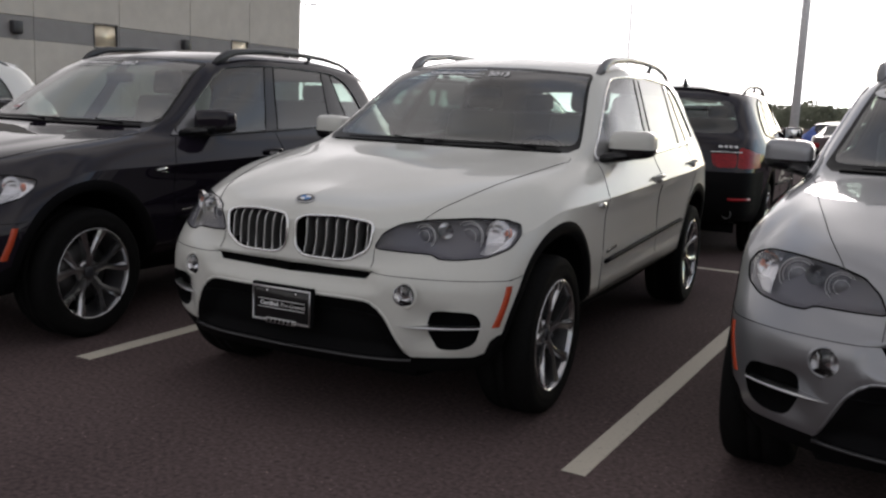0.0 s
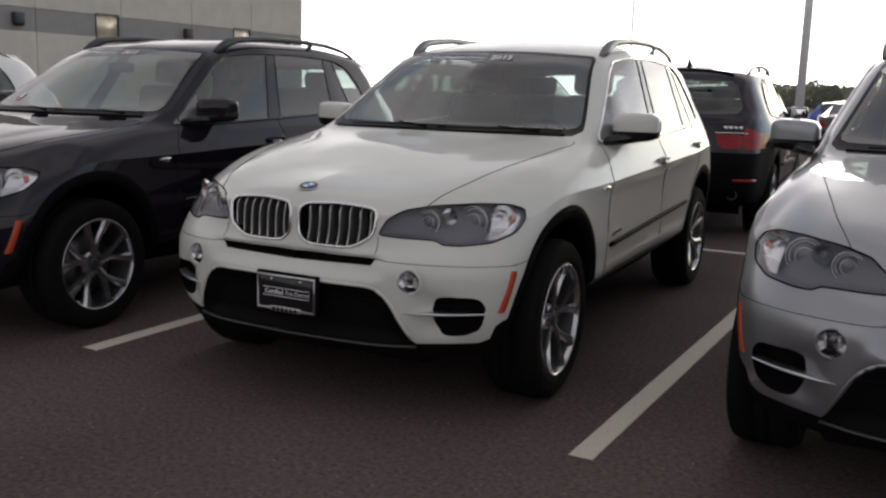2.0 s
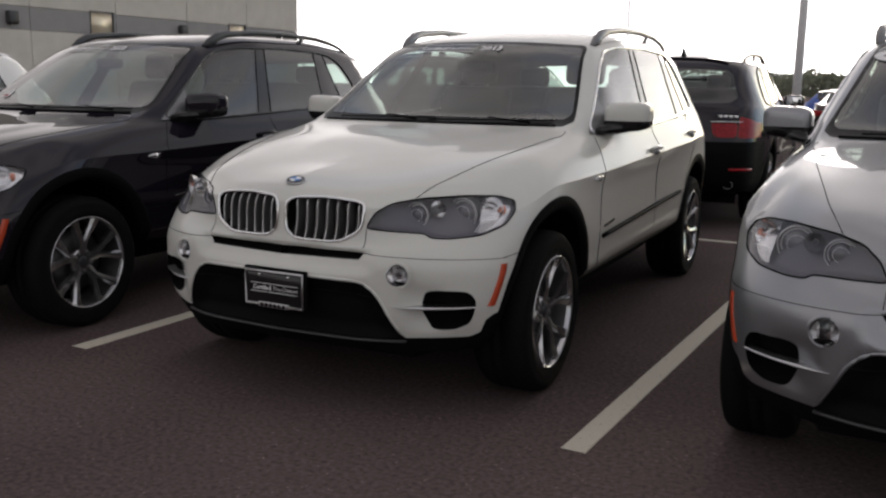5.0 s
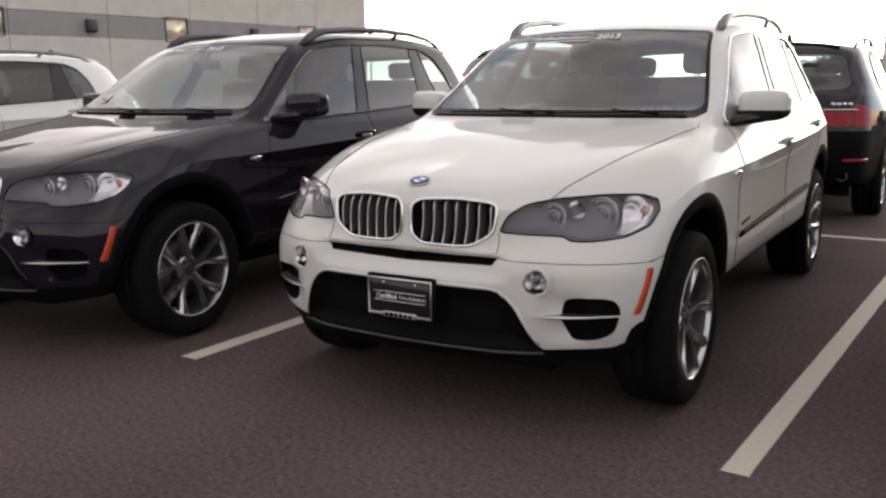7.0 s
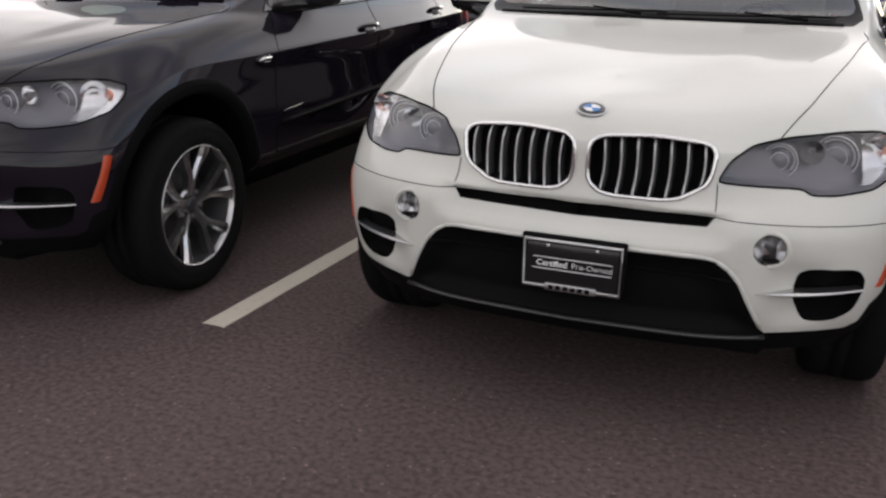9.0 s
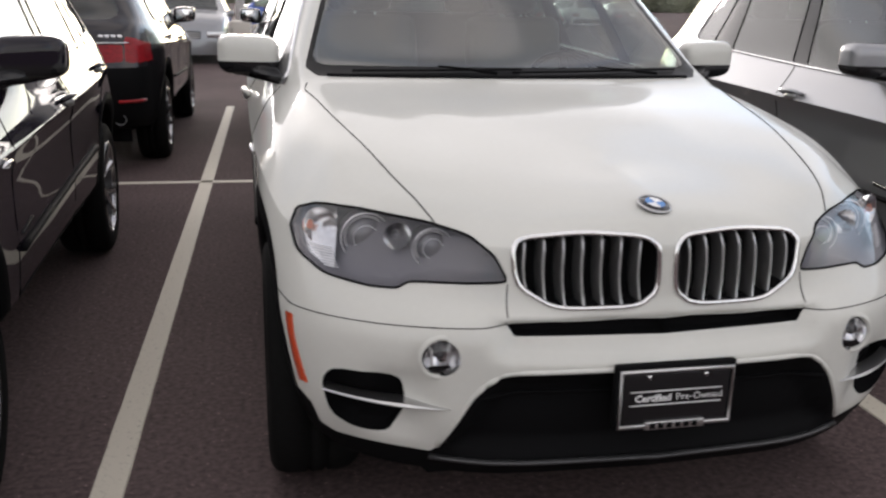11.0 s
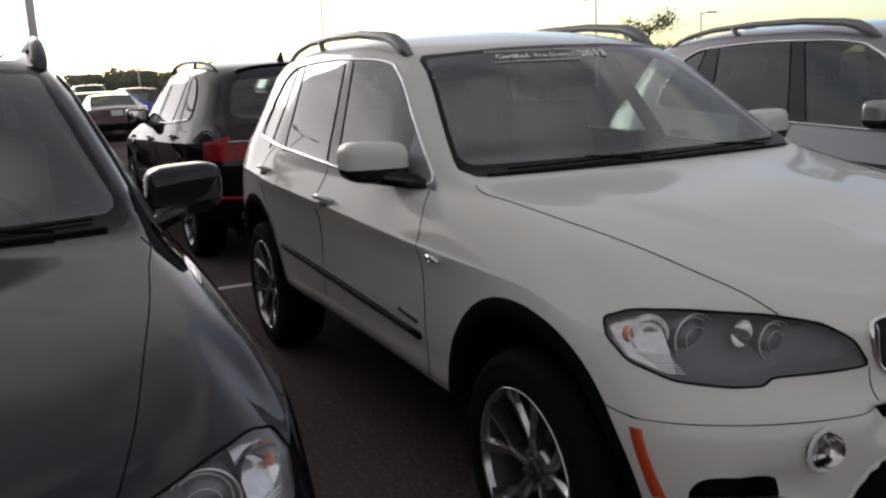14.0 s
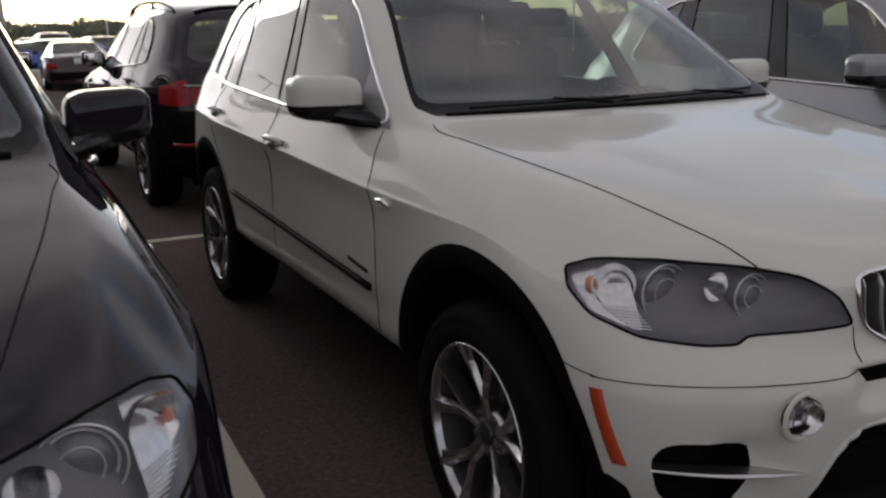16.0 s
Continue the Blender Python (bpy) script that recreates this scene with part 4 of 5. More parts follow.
        rail = part("roof_rail", tube(pts, [.018, .026, .026, .020, .017, .016, .015, .014, .013, .010], False, 8, 1.15), RAIL, car, "satin metal roof rail")
        for y, w in ((1.46, .05), (2.47, .035)):
            x = np.interp(y, [1.3, 1.9, 2.5, 3.2], [.618, .636, .634, .606])
            p = on_top(x, y)
            part("rail_foot", tube([(s * x, y - w, p.z - .006), (s * x, y + .01, p.z + (.022 if y < 2 else .025)), (s * x, y + w, p.z + (.042 if y < 2 else .05))], [.018, .020, .017] if y < 2 else [.015, .014, .012], False, 8, 1.2), RAIL, rail)

        # wheels
        for wy, hx in ((0, .905), (2.933, .897)):
            wheel(car, s, wy, hx)

    # rounded painted edge over the lower intake
    pts = [on_front(x, z, .001) for x, z in pchip(np.array([(0, .596), (.34, .596), (.397, .590), (.433, .572), (.472, .533), (.547, .386)]), 6)]
    b = tube([Vector((-p.x, p.y, p.z)) for p in pts[:0:-1]] + pts, .0065, False, 8)
    part("intake_lip", b, P, bumper)

    # slot under the grille, lower intake relief
    part("grille_slot", whole(recess(P_["slot"], (0, .04, 0), 1.0)), MATT_BLACK, car, "black slot under the grille")
    b = tube([on_front(x, .53, .004) for x in np.linspace(-.46, .46, 21)], .006, False, 6, .8)
    part("intake_bar", b, PLASTIC, skirt)
    part("lip", tube([on_front(x, .352, .006) for x in np.linspace(-.56, .56, 25)], .010, False, 8, .6), RAIL_BLACK, skirt, "dark grey bumper lip")

    # maker's round badge, left plain
    c = on_top(0, -.655, .0)
    n = (on_top(.02, -.655) - c).cross(on_top(0, -.63) - c).normalized()
    m = Matrix.Translation(c + n * .003) @ n.to_track_quat("Z", "Y").to_matrix().to_4x4()
    b = lathe([(.001, .004), (.038, .003), (.041, .0), (.041, -.004)], 32, "z")
    b.transform(m)
    badge = part("round_badge", b, BADGE_DARK, car, "round dark badge")
    for i in range(4):
        b = bmesh.new()
        a0 = i * math.pi / 2
        vs = [b.verts.new((0, 0, 0))] + [b.verts.new((.025 * math.cos(a0 + a), .025 * math.sin(a0 + a), 0)) for a in np.linspace(0, math.pi / 2, 7)]
        b.faces.new(vs)
        b.transform(m @ Matrix.Translation((0, 0, .0062)))
        part("badge_field", b, BADGE_BLUE if i % 2 else BADGE_WHITE, badge, smooth=False)
    b = lathe([(.0395, .003), (.0415, .005), (.043, .0)], 32, "z")
    b.transform(m)
    part("badge_ring", b, SATIN, badge)

    # wipers, cowl, shark fin
    for x0, x1, yz in ((-.60, .02, .0), (-.02, .66, .0)):
        pts = []
        for t in np.linspace(0, 1, 9):
            x = x0 + (x1 - x0) * t
            p = on_front(x, 1.178 + .010 * t, .008)
            pts.append(p)
        wp = part("wiper", tube(pts, .0038, False, 6, 1.1), MATT_BLACK, car, "black wiper")
        part("wiper_arm", tube([on_front(x1 - .10, 1.172, .012), on_front((x0 + x1) / 2 + .1, 1.18, .018), on_front((x0 + x1) / 2, 1.188, .018)], [.007, .005, .004], False, 6), MATT_BLACK, wp)
    part("cowl", tube([on_front(x, 1.168, .002) for x in np.linspace(-.69, .69, 25)], .010, False, 6, .7), MATT_BLACK, car)
    p = on_top(0, 3.02)
    b = lathe([(.0, .075), (.012, .07), (.028, .035), (.040, .0), (.042, -.012)], 16, "z", (0, 0, 0))
    for v in b.verts:
        v.co = Vector((v.co.x * .8, v.co.y * 2.0 + (.05 * v.co.z / .07), v.co.z)) + p
    part("antenna_fin", b, GLOSS_BLACK, car)

    # back: spoiler, reflectors, exhausts, plate recess, letters left as plain bars
    part("spoiler", tube([on_top(x, 3.40 - .10 * abs(x), .008) for x in np.linspace(-.50, .50, 17)], .03, False, 8, .4), P, car)
    for s in (1, -1):
        part("rear_reflector", tube([on_back(s * x, .60, .004) for x in np.linspace(.64, .82, 6)], .018, False, 6, .8), TAIL_RED, rear_bumper, "red reflector")
        c = on_back(s * .64, .455)
        part("exhaust_pipe", lathe([(.030, -.10), (.045, -.10), (.045, .004), (.040, .006), (.038, -.06)], 24, "y", (c.x, c.y, c.z)), SHADED_ALLOY, rear_bumper, "round dull steel exhaust pipe")
        part("tail_strip", tube([on_back(s * x, 1.046, .006) for x in np.linspace(.44, .725, 8)], .008, False, 6, .7), CHROME, car, "chrome strip")
    b = None
    for i in range(4):
        c = on_back(-.66 + i * .045, 1.095, .003)
        b = box(c.x - .019, c.x + .019, c.y - .003, c.y + .003, c.z - .014, c.z + .014, bm=b)
    part("model_badge", b, CHROME, car, "small chrome bars")
    b = None
    c = on_back(0, .95)
    part("plate_recess", box(-.28, .28, c.y - .04, c.y + .006, .885, 1.01, .01), PLASTIC, car)

    # underside and cabin
    b = bmesh.new()
    vs = [b.verts.new(p) for p in [(x, y, .26) for x, y in ((-.55, -.62), (.55, -.62), (.62, -.4), (.62, 3.3), (.70, 3.72), (-.70, 3.72), (-.62, 3.3), (-.62, -.4))]]
    b.faces.new(vs)
    ext = bmesh.ops.extrude_face_region(b, geom=b.faces[:])
    for v in [g for g in ext["geom"] if isinstance(g, bmesh.types.BMVert)]:
        v.co.z += .10
    part("underbody", b, MATT_BLACK, car, smooth=False)
    part("cabin_floor", box(-.86, .86, .60, 3.30, .40, .46, .02), DARK_GREY, car)
    part("dashboard", box(-.74, .74, .56, .98, .84, 1.13, .07, 4), DARK_GREY, car, "dark grey dashboard")
    for sx in (.38, -.38):
        seat(car, sx, 1.78)
    part("rear_bench", box(-.64, .64, 2.35, 2.75, .55, .80, .06, 3), LEATHER, car, "grey-beige leather rear bench")
    b = box(-.64, .64, -.07, .07, 0, .60, .05, 3)
    b.transform(pose(0, 2.80, .78, -18))
    part("bench_back", b, LEATHER, car)
    for sx in (.36, -.36):
        part("headrest", box(sx - .12, sx + .12, 2.93, 3.03, 1.36, 1.50, .045, 3), LEATHER, car)
    b = lathe([(.185 + .014 * math.cos(a), .014 * math.sin(a)) for a in np.arange(8) * math.pi / 4], 32, "y", (0, 0, 0), True)
    for a in (90, 210, 330):
        b = tube([(0, .0, 0), (.18 * math.cos(radians(a)), 0, .18 * math.sin(radians(a)))], .02, False, 6, .5, bm=b)
    b.transform(pose(.38, 1.08, 1.05, -24))
    part("steering_wheel", b, MATT_BLACK, car, "black steering wheel")
    c = on_front(0, 1.54)
    part("inside_mirror", box(-.12, .12, c.y + .06, c.y + .10, 1.44, 1.51, .02, 3), MATT_BLACK, car, "black rear-view mirror")
    for d in P_.values():
        d.free()
    bm.free()
    return car, on_front, on_top


def seat(car, sx, y):
    st = part("seat", box(sx - .25, sx + .25, y - .50, y + .02, .62, .82, .07, 3), LEATHER, car, "grey-beige leather seat")
    b = box(-.25, .25, -.07, .07, 0, .62, .06, 3)
    b.transform(pose(sx, y + .02, .76, -16))
    part("seat_back", b, LEATHER, st)
    b = box(-.13, .13, -.05, .05, 0, .19, .045, 3)
    b.transform(pose(sx, y + .20, 1.375, -10))
    part("headrest", b, LEATHER, st)
    for d in (-.05, .05):
        part("headrest_post", tube([(sx + d, y + .19, 1.33), (sx + d, y + .22, 1.42)], .007, False, 8), CHROME, st)


def wheel(car, s, wy, hx):
    """A split-spoke alloy wheel with its tyre; hx: how far out its hub lies."""
    z = .366
    at = (0, wy, z)

    def side(b):
        if s < 0:
            for v in b.verts:
                v.co.x = -v.co.x
            bmesh.ops.reverse_faces(b, faces=b.faces[:])
        return b

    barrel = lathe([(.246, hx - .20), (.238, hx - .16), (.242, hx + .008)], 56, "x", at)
    rim = lathe([(.242, hx + .008), (.2475, hx + .026), (.2515, hx + .033), (.256, hx + .033), (.2565, hx + .020), (.246, hx + .014)], 56, "x", at)
    w = part("wheel", side(rim), ALLOY, car, "silver split-spoke alloy wheel")
    part("barrel", side(barrel), SHADED_ALLOY, w)
    prof = [(.250, hx - .20), (.268, hx - .222), (.300, hx - .230), (.338, hx - .222), (.360, hx - .198), (.366, hx - .17),
            (.366, hx - .135), (.358, hx - .132), (.358, hx - .122), (.3665, hx - .119), (.367, hx - .085), (.359, hx - .082), (.359, hx - .072), (.3665, hx - .069),
            (.366, hx - .015), (.357, hx + .014), (.345, hx + .026), (.325, hx + .035), (.321, hx + .0335), (.300, hx + .038), (.275, hx + .036), (.260, hx + .031), (.252, hx + .022)]
    part("tyre", side(lathe(prof, 72, "x", at)), RUBBER, w, "black rubber tyre")
    part("brake_disc", side(lathe([(.05, hx - .075), (.17, hx - .075), (.17, hx - .095), (.05, hx - .095)], 40, "x", at)), DISC, w)
    part("wheel_back", side(lathe([(.002, hx - .12), (.228, hx - .12)], 32, "x", at)), MATT_BLACK, w)
    for i in range(5):
        b = bmesh.new()
        # stem, then two arms that open towards the rim
        def bar(path, widths, heights, lean):
            rows = []
            for (r, a), wd, h in zip(path, widths, heights):
                c, d = math.cos(a), math.sin(a)
                pt = Vector((0, r * c, r * d))
                tg = Vector((0, -d, c))
                rows.append([b.verts.new(Vector((hx + x, wy, z)) + pt + tg * t) for t, x in
                             ((-wd, h - .040), (-wd, h - .006 - .009 * (lean > 0)), (-wd * .25 * (1 + lean), h - .001), (wd * .25 * (1 - lean), h - .001), (wd, h - .006 - .009 * (lean < 0)), (wd, h - .040))])
            for r0, r1 in zip(rows, rows[1:]):
                for j in range(6):
                    b.faces.new((r0[j], r0[(j + 1) % 6], r1[(j + 1) % 6], r1[j]))
        a0 = 2 * math.pi * i / 5 + .3 + (.4 if wy > 1 else 0)
        for sg in (-1, 1):
            bar([(.040, a0 + sg * .22), (.075, a0 + sg * .13), (.108, a0 + sg * .095), (.135, a0 + sg * .15), (.170, a0 + sg * .215), (.205, a0 + sg * .262), (.248, a0 + sg * .285)],
                [.016, .0150, .0150, .0160, .0180, .0215, .0285], [-.010, -.004, .003, .008, .013, .020, .029], sg)
        bmesh.ops.recalc_face_normals(b, faces=b.faces[:])
        part("spoke", side(b), ALLOY, w, smooth=False)
    part("hub_cap", side(lathe([(.001, hx - .002), (.028, hx - .003), (.033, hx - .008), (.036, hx - .03)], 28, "x", at)), BADGE_DARK, w, "dark hub cap")
    part("hub", side(lathe([(.034, hx - .012), (.060, hx - .012), (.075, hx - .022), (.078, hx - .05)], 32, "x", at)), ALLOY, w)
    for i in range(5):
        a = 2 * math.pi * (i + .5) / 5 + .3 + (.4 if wy > 1 else 0)
        part("wheel_bolt", side(lathe([(.001, hx - .004), (.010, hx - .005), (.011, hx - .02)], 8, "x", (0, wy + .056 * math.cos(a), z + .056 * math.sin(a)))), DARK_GREY, w)

# ---- the ground and its painted lines ----
bm = bmesh.new()
bmesh.ops.create_grid(bm, x_segments=40, y_segments=40, size=600)
tagged(part("ground", bm, ASPHALT, None, "", False), "dark brownish worn asphalt car park", "ground", kind="structure")


def stripe(x0, y0, x1, y1, w, seed):
    """A painted line on the ground, its edges a little ragged."""
    rnd = random.Random(seed)
    a, b = Vector((x0, y0, 0)), Vector((x1, y1, 0))
    d = (b - a).normalized()
    s = Vector((-d.y, d.x, 0))
    n = max(2, int((b - a).length / .12))
    b_ = bmesh.new()
    rows = []
    for i in range(n + 1):
        p = a.lerp(b, i / n)
        e0, e1 = w / 2 + rnd.uniform(-.0012, .0012), w / 2 + rnd.uniform(-.0012, .0012)
        rows.append([b_.verts.new(q) for q in (p - s * e0, p - s * (e0 - .003) + Vector((0, 0, .004)), p + s * (e1 - .003) + Vector((0, 0, .004)), p + s * e1)])
    for r0, r1 in zip(rows, rows[1:]):
        for j in range(3):
            b_.faces.new((r0[j], r1[j], r1[j + 1], r0[j + 1]))
    bmesh.ops.recalc_face_normals(b_, faces=b_.faces[:])
    ob = part("parking_line", b_, LINE, None, "", False)
    return tagged(ob, "worn cream painted parking line on asphalt", "parking line", "parking lines", "structure")


for i in range(-6, 9):
    x = (1.265 if i >= 0 else 1.272) + 2.695 * i
    stripe(x, -.62, x + (.36 if i >= 0 else .115), 9.68, .10, i)
stripe(-18, 4.60, 24, 4.55, .075, 50)
for i in range(-4, 6):
    stripe(-1.355 + 2.695 * i, 16.25, -1.355 + 2.695 * i, 21.7, .10, 60 + i)

# ---- the cars ----
suv, on_front, on_top = build_suv(WHITE)
PAINTED = {"body", "hood", "front_bumper", "tailgate", "front_door", "rear_door", "bezel", "intake_lip", "sill", "door_handle", "door_mirror", "spoiler"}


def repaint(car, paint):
    for o in car.children_recursive:
        if o.name.split(".")[0] in PAINTED:
            sl = o.material_slots[0]
            sl.link, sl.material = "OBJECT", paint
        if o.name.split(".")[0] in ("roof_rail", "rail_foot") and paint in (BLACK, GREY_DARK):
            o.material_slots[0].link, o.material_slots[0].material = "OBJECT", RAIL_BLACK
        if o.name.split(".")[0] == "window_trim" and paint is not SILVER:
            o.material_slots[0].link, o.material_slots[0].material = "OBJECT", GLOSS_BLACK
    return car


GROUP = "parked suvs"
HEADING = 0.7  # degrees by which the white one stands askew
tagged(suv, "white suv with black lower bumper and silver wheels", "car", GROUP)
for at, yaw, paint, label in (((-2.640, -.303), 1.4, BLACK, "glossy black suv parked beside the white one"),
                              ((2.685, -.03), -1.4, SILVER, "metallic silver suv parked beside the white one"),
                              ((-.085, 9.012), 182.6, BLACK, "black suv standing tail to tail with the white one"),
                              ((-2.66, 8.74), 180, GREY_DARK, "dark grey suv standing with its tail lights this way"),
                              ((-8.05, .38), 0, WHITE_FAR, "white suv parked further along the row")):
    c = repaint(copy_thing(suv, pose(*at, 0, 0, 0, yaw)), paint)
    tagged(c, label, "car", GROUP)
suv.matrix_basis = pose(0, 0, 0, 0, 0, HEADING)


# ---- writing on the cars: plate board of the white one, strips on the windscreens ----
def plate_board():
    y = -.832
    holder = part("dealer_plate", box(-.143, .169, y, y + .022, .455, .615, .006), MATT_BLACK, None)
    tagged(holder, "black dealer plate with bright frame and white lettering", "plate")
    b = tube([(x, y - .004, z) for x, z in ((-.131, .458), (.157, .458), (.157, .600), (-.131, .600))], .006, True, 6, 1, (0, 1, 0))
    part("plate_frame", b, SATIN, holder, "brushed metal frame")
    b = box(-.124, .150, y - .004, y - .001, .464, .592, .001)
    part("plate_sheet", b, GLOSS_BLACK, holder, "black sheet")
    for z in (.548, .513):
        part("rule", box(-.105, .131, y - .0055, y - .0042, z - .0014, z + .0014), LETTER, holder)
    words("Certified", .0262, LETTER, pose(-.047, y - .0055, .530, 90), holder, bold=.0006)
    words("Pre-Owned", .0258, LETTER, pose(.073, y - .0055, .530, 90), holder, bold=-.0002)
    part("name_bar", box(-.064, .090, y - .010, y - .003, .449, .470, .002), SATIN, holder, "grey bar")
    for i in range(6):
        part("name_mark", box(-.052 + i * .022, -.038 + i * .022, y - .0112, y - .0098, .453, .466), MATT_BLACK, holder)
    for x in (-.060, .086):
        part("plate_screw", lathe([(.001, y - .008), (.005, y - .0075), (.006, y - .003)], 10, "y", (x, 0, .585)), CHROME, holder)
    holder.matrix_basis = pose(0, 0, 0, 0, 0, HEADING)


plate_board()


def strip(year, dx, dy, yaw=0):
    """Lettering stuck along the top of a windscreen."""
    a, b = on_front(.0, 1.565), on_front(.0, 1.585)
    tilt = math.degrees(math.atan2(b.z - a.z, b.y - a.y))
    root = new("windscreen_strip")
    m = pose(0, 0, 0, tilt)

    def at(x, up):
        p = on_front(x, 1.573 + up)
        return Matrix.Translation((p.x, p.y - .005, p.z + .003)) @ m
    for u in (-.028, .028):
        bar = tube([on_front(x, 1.573 + u * .75, .005) for x in np.linspace(-.37, .01, 9)], .0022, False, 4)
        part("rule", bar, LETTER, root)
    words("Certified", .044, LETTER, at(-.275, 0), root, bold=.0012)
    words("Pre-Owned", .042, LETTER, at(-.085, 0), root)
    words(year, .068, LETTER, at(.105, 0), root, bold=.002)
    root.matrix_basis = pose(dx, dy, 0, 0, 0, yaw)
    return tagged(root, "white lettering stuck along the top of a windscreen", "sticker", "windscreen stickers")


strip("2013", 0, 0, HEADING)
strip("2012", -2.640, -.303, 1.4)


def oval_sticker():
    p = on_front(-.55, 1.53, .004)
    q = on_front(-.51, 1.53, .004)
    r = on_front(-.55, 1.55, .004)
    n = (q - p).cross(r - p).normalized()
    m = pose(2.685, -.03, 0, 0, 0, -1.4) @ Matrix.Translation(p) @ Matrix(((*(q - p).normalized(), 0), (*(r - p).normalized(), 0), (*n, 0), (0, 0, 0, 1))).transposed()
    b = lathe([(.001, .001), (.05, .001), (.052, 0)], 28, "z")
    for v in b.verts:
        v.co.x *= 1.5
    b.transform(m)
    ob = part("oval_sticker", b, LETTER, None)
    tagged(ob, "white oval sticker on a silver car's windscreen", "sticker")
    b = box(-.030, .030, -.006, .006, .0012, .002)
    b.transform(m)
    part("sticker_bar", b, MATT_BLACK, ob)


oval_sticker()


def corner_sticker():
    """A small red and white card in the lower corner of the black car's windscreen."""
    p, q, r = on_front(-.56, 1.235, .004), on_front(-.50, 1.235, .004), on_front(-.56, 1.275, .004)
    u, v = (q - p).normalized(), (r - p).normalized()
    n = u.cross(v).normalized()
    m = pose(-2.640, -.303, 0, 0, 0, 1.4) @ Matrix.Translation(p) @ Matrix(((*u, 0), (*v, 0), (*n, 0), (0, 0, 0, 1))).transposed()
    b = mesh(([(-.035, 0, 0), (.035, 0, 0), (.03, .085, 0), (.012, .085, 0), (-.035, 0, .001), (.035, 0, .001), (.03, .085, .001), (.012, .085, .001)],
              [(3, 2, 1, 0), (4, 5, 6, 7), (0, 1, 5, 4), (1, 2, 6, 5), (2, 3, 7, 6), (3, 0, 4, 7)]))
    b.transform(m)
    ob = part("corner_sticker", b, LETTER, None, smooth=False)
    tagged(ob, "small red and white card in a windscreen corner", "sticker")
    b = box(-.028, .028, .008, .03, .0012, .0018)
    b.transform(m)
    part("red_field", b, TAIL_RED, ob, smooth=False)


corner_sticker()


# ---- building of precast panels with a grey band and windows coloured as reflected sky ----
def building():
    X, Y0, Y1, H = -34.0, -20.0, 45.0, 9.5
    root = part("building", box(X - 22, X - .12, Y0, Y1 - .12, 0, H - .1), CONCRETE, None, smooth=False)
    tagged(root, "pale concrete panel building with a grey band", "building")
    step = 5.02
    edges = [Y1 - step * i for i in range(14)]
    lo, hi = 3.45, 4.5
    wins = [29.05 + 10.05 * k for k in (-2, -1, 0, 1)]
    for i in range(13):
        y1, y0 = edges[i] - .012, edges[i + 1] + .012
        for z0, z1, mt, nm in ((0, lo, CONCRETE, "wall_panel"), (hi, H, CONCRETE, "wall_panel"), (lo + .015, hi - .015, STRIPE, "band_panel")):
            w = [y for y in wins if y0 < y < y1]
            spans = [(y0, y1)] if mt is not STRIPE or not w else [(y0, w[0] - .72), (w[0] + .72, y1)]
            for a, b_ in spans:
                part(nm, box(X - .12, X + (.0 if mt is CONCRETE else -.015), a, b_, z0, z1, .012, 1), mt, root, smooth=False)
    for y in wins:
        w = part("window", box(X - .10, X - .07, y - .70, y + .70, lo - .05, hi + .05), SKY_GOLD_GLASS, root, "window with the gold sky reflection in its colour")
        for a, b_, c, d in ((y - .74, y - .69, lo - .08, hi + .08), (y + .69, y + .74, lo - .08, hi + .08), (y - .74, y + .74, lo - .08, lo - .03), (y - .74, y + .74, hi + .03, hi + .08)):
            part("window_frame", box(X - .10, X + .02, a, b_, c, d), DARK_GREY, w, smooth=False)
    for y in (34.5, 23.9, 13.6):
        f = part("wall_lamp", box(X, X + .30, y - .26, y + .26, 3.7, 4.25, .06), DARK_GREY, root, "dark wall lamp")
        part("lamp_glass", box(X + .04, X + .26, y - .2, y + .2, 3.66, 3.72), PLASTIC, f)
    part("parapet", box(X - 22, X + .06, Y0, Y1, H, H + .25, .03), CONCRETE, root, smooth=False)


building()


# ---- lamp posts ----
def lamp_post(x, y, h, r, heads, turn, label, foot=True):
    p = part("lamp_post", tube([(x, y, 0), (x, y, h * .5), (x, y, h)], [r, r * .85, r * .65], False, 12), STEEL, None)
    tagged(p, label, "lamp post", "lamp posts")
    part("base_plate", box(x - r * 2, x + r * 2, y - r * 2, y + r * 2, 0, .04, .01), STEEL, p)
    for k in range(heads):
        a = radians(turn + 180 * k)
        c, s = math.cos(a), math.sin(a)
        arm = part("lamp_arm", tube([(x, y, h - .1), (x + .5 * c, y + .5 * s, h), (x + 1.0 * c, y + 1.0 * s, h + .02)], .04, False, 8), STEEL, p)
        b = box(-.40, .40, -.18, .18, -.07, .07, .03)
        b.transform(pose(x + 1.3 * c, y + 1.3 * s, h + .02, 0, 0, turn))
        part("lamp_head", b, STEEL, arm)


lamp_post(-1.44, 28.4, 11.0, .15, 2, 0, "tall grey steel lamp post behind concrete blocks")
LP = "thin grey lamp post far across the car park"
for x, y, h, tn in ((-17.5, 63, 12, 20), (19.2, 64.5, 11, 0), (-52, 70, 10.5, 90), (-66, 100, 8.6, 60), (46, 54, 4.9, 10), (8, 84, 6.0, 0), (34, 50.5, 5.8, 80)):
    lamp_post(x, y, h, .085, 2 if h > 8 else 1, tn, LP)
b = box(-1.93, -1.07, 22.3, 23.1, 0, .75, .03)
tagged(part("concrete_block", b, CONCRETE), "square pale concrete block before a lamp post", "concrete block")
tagged(part("concrete_block", box(-1.06, -.79, 22.5, 23.1, 0, .66, .03), CONCRETE), "low pale concrete block beside a lamp post", "concrete block")


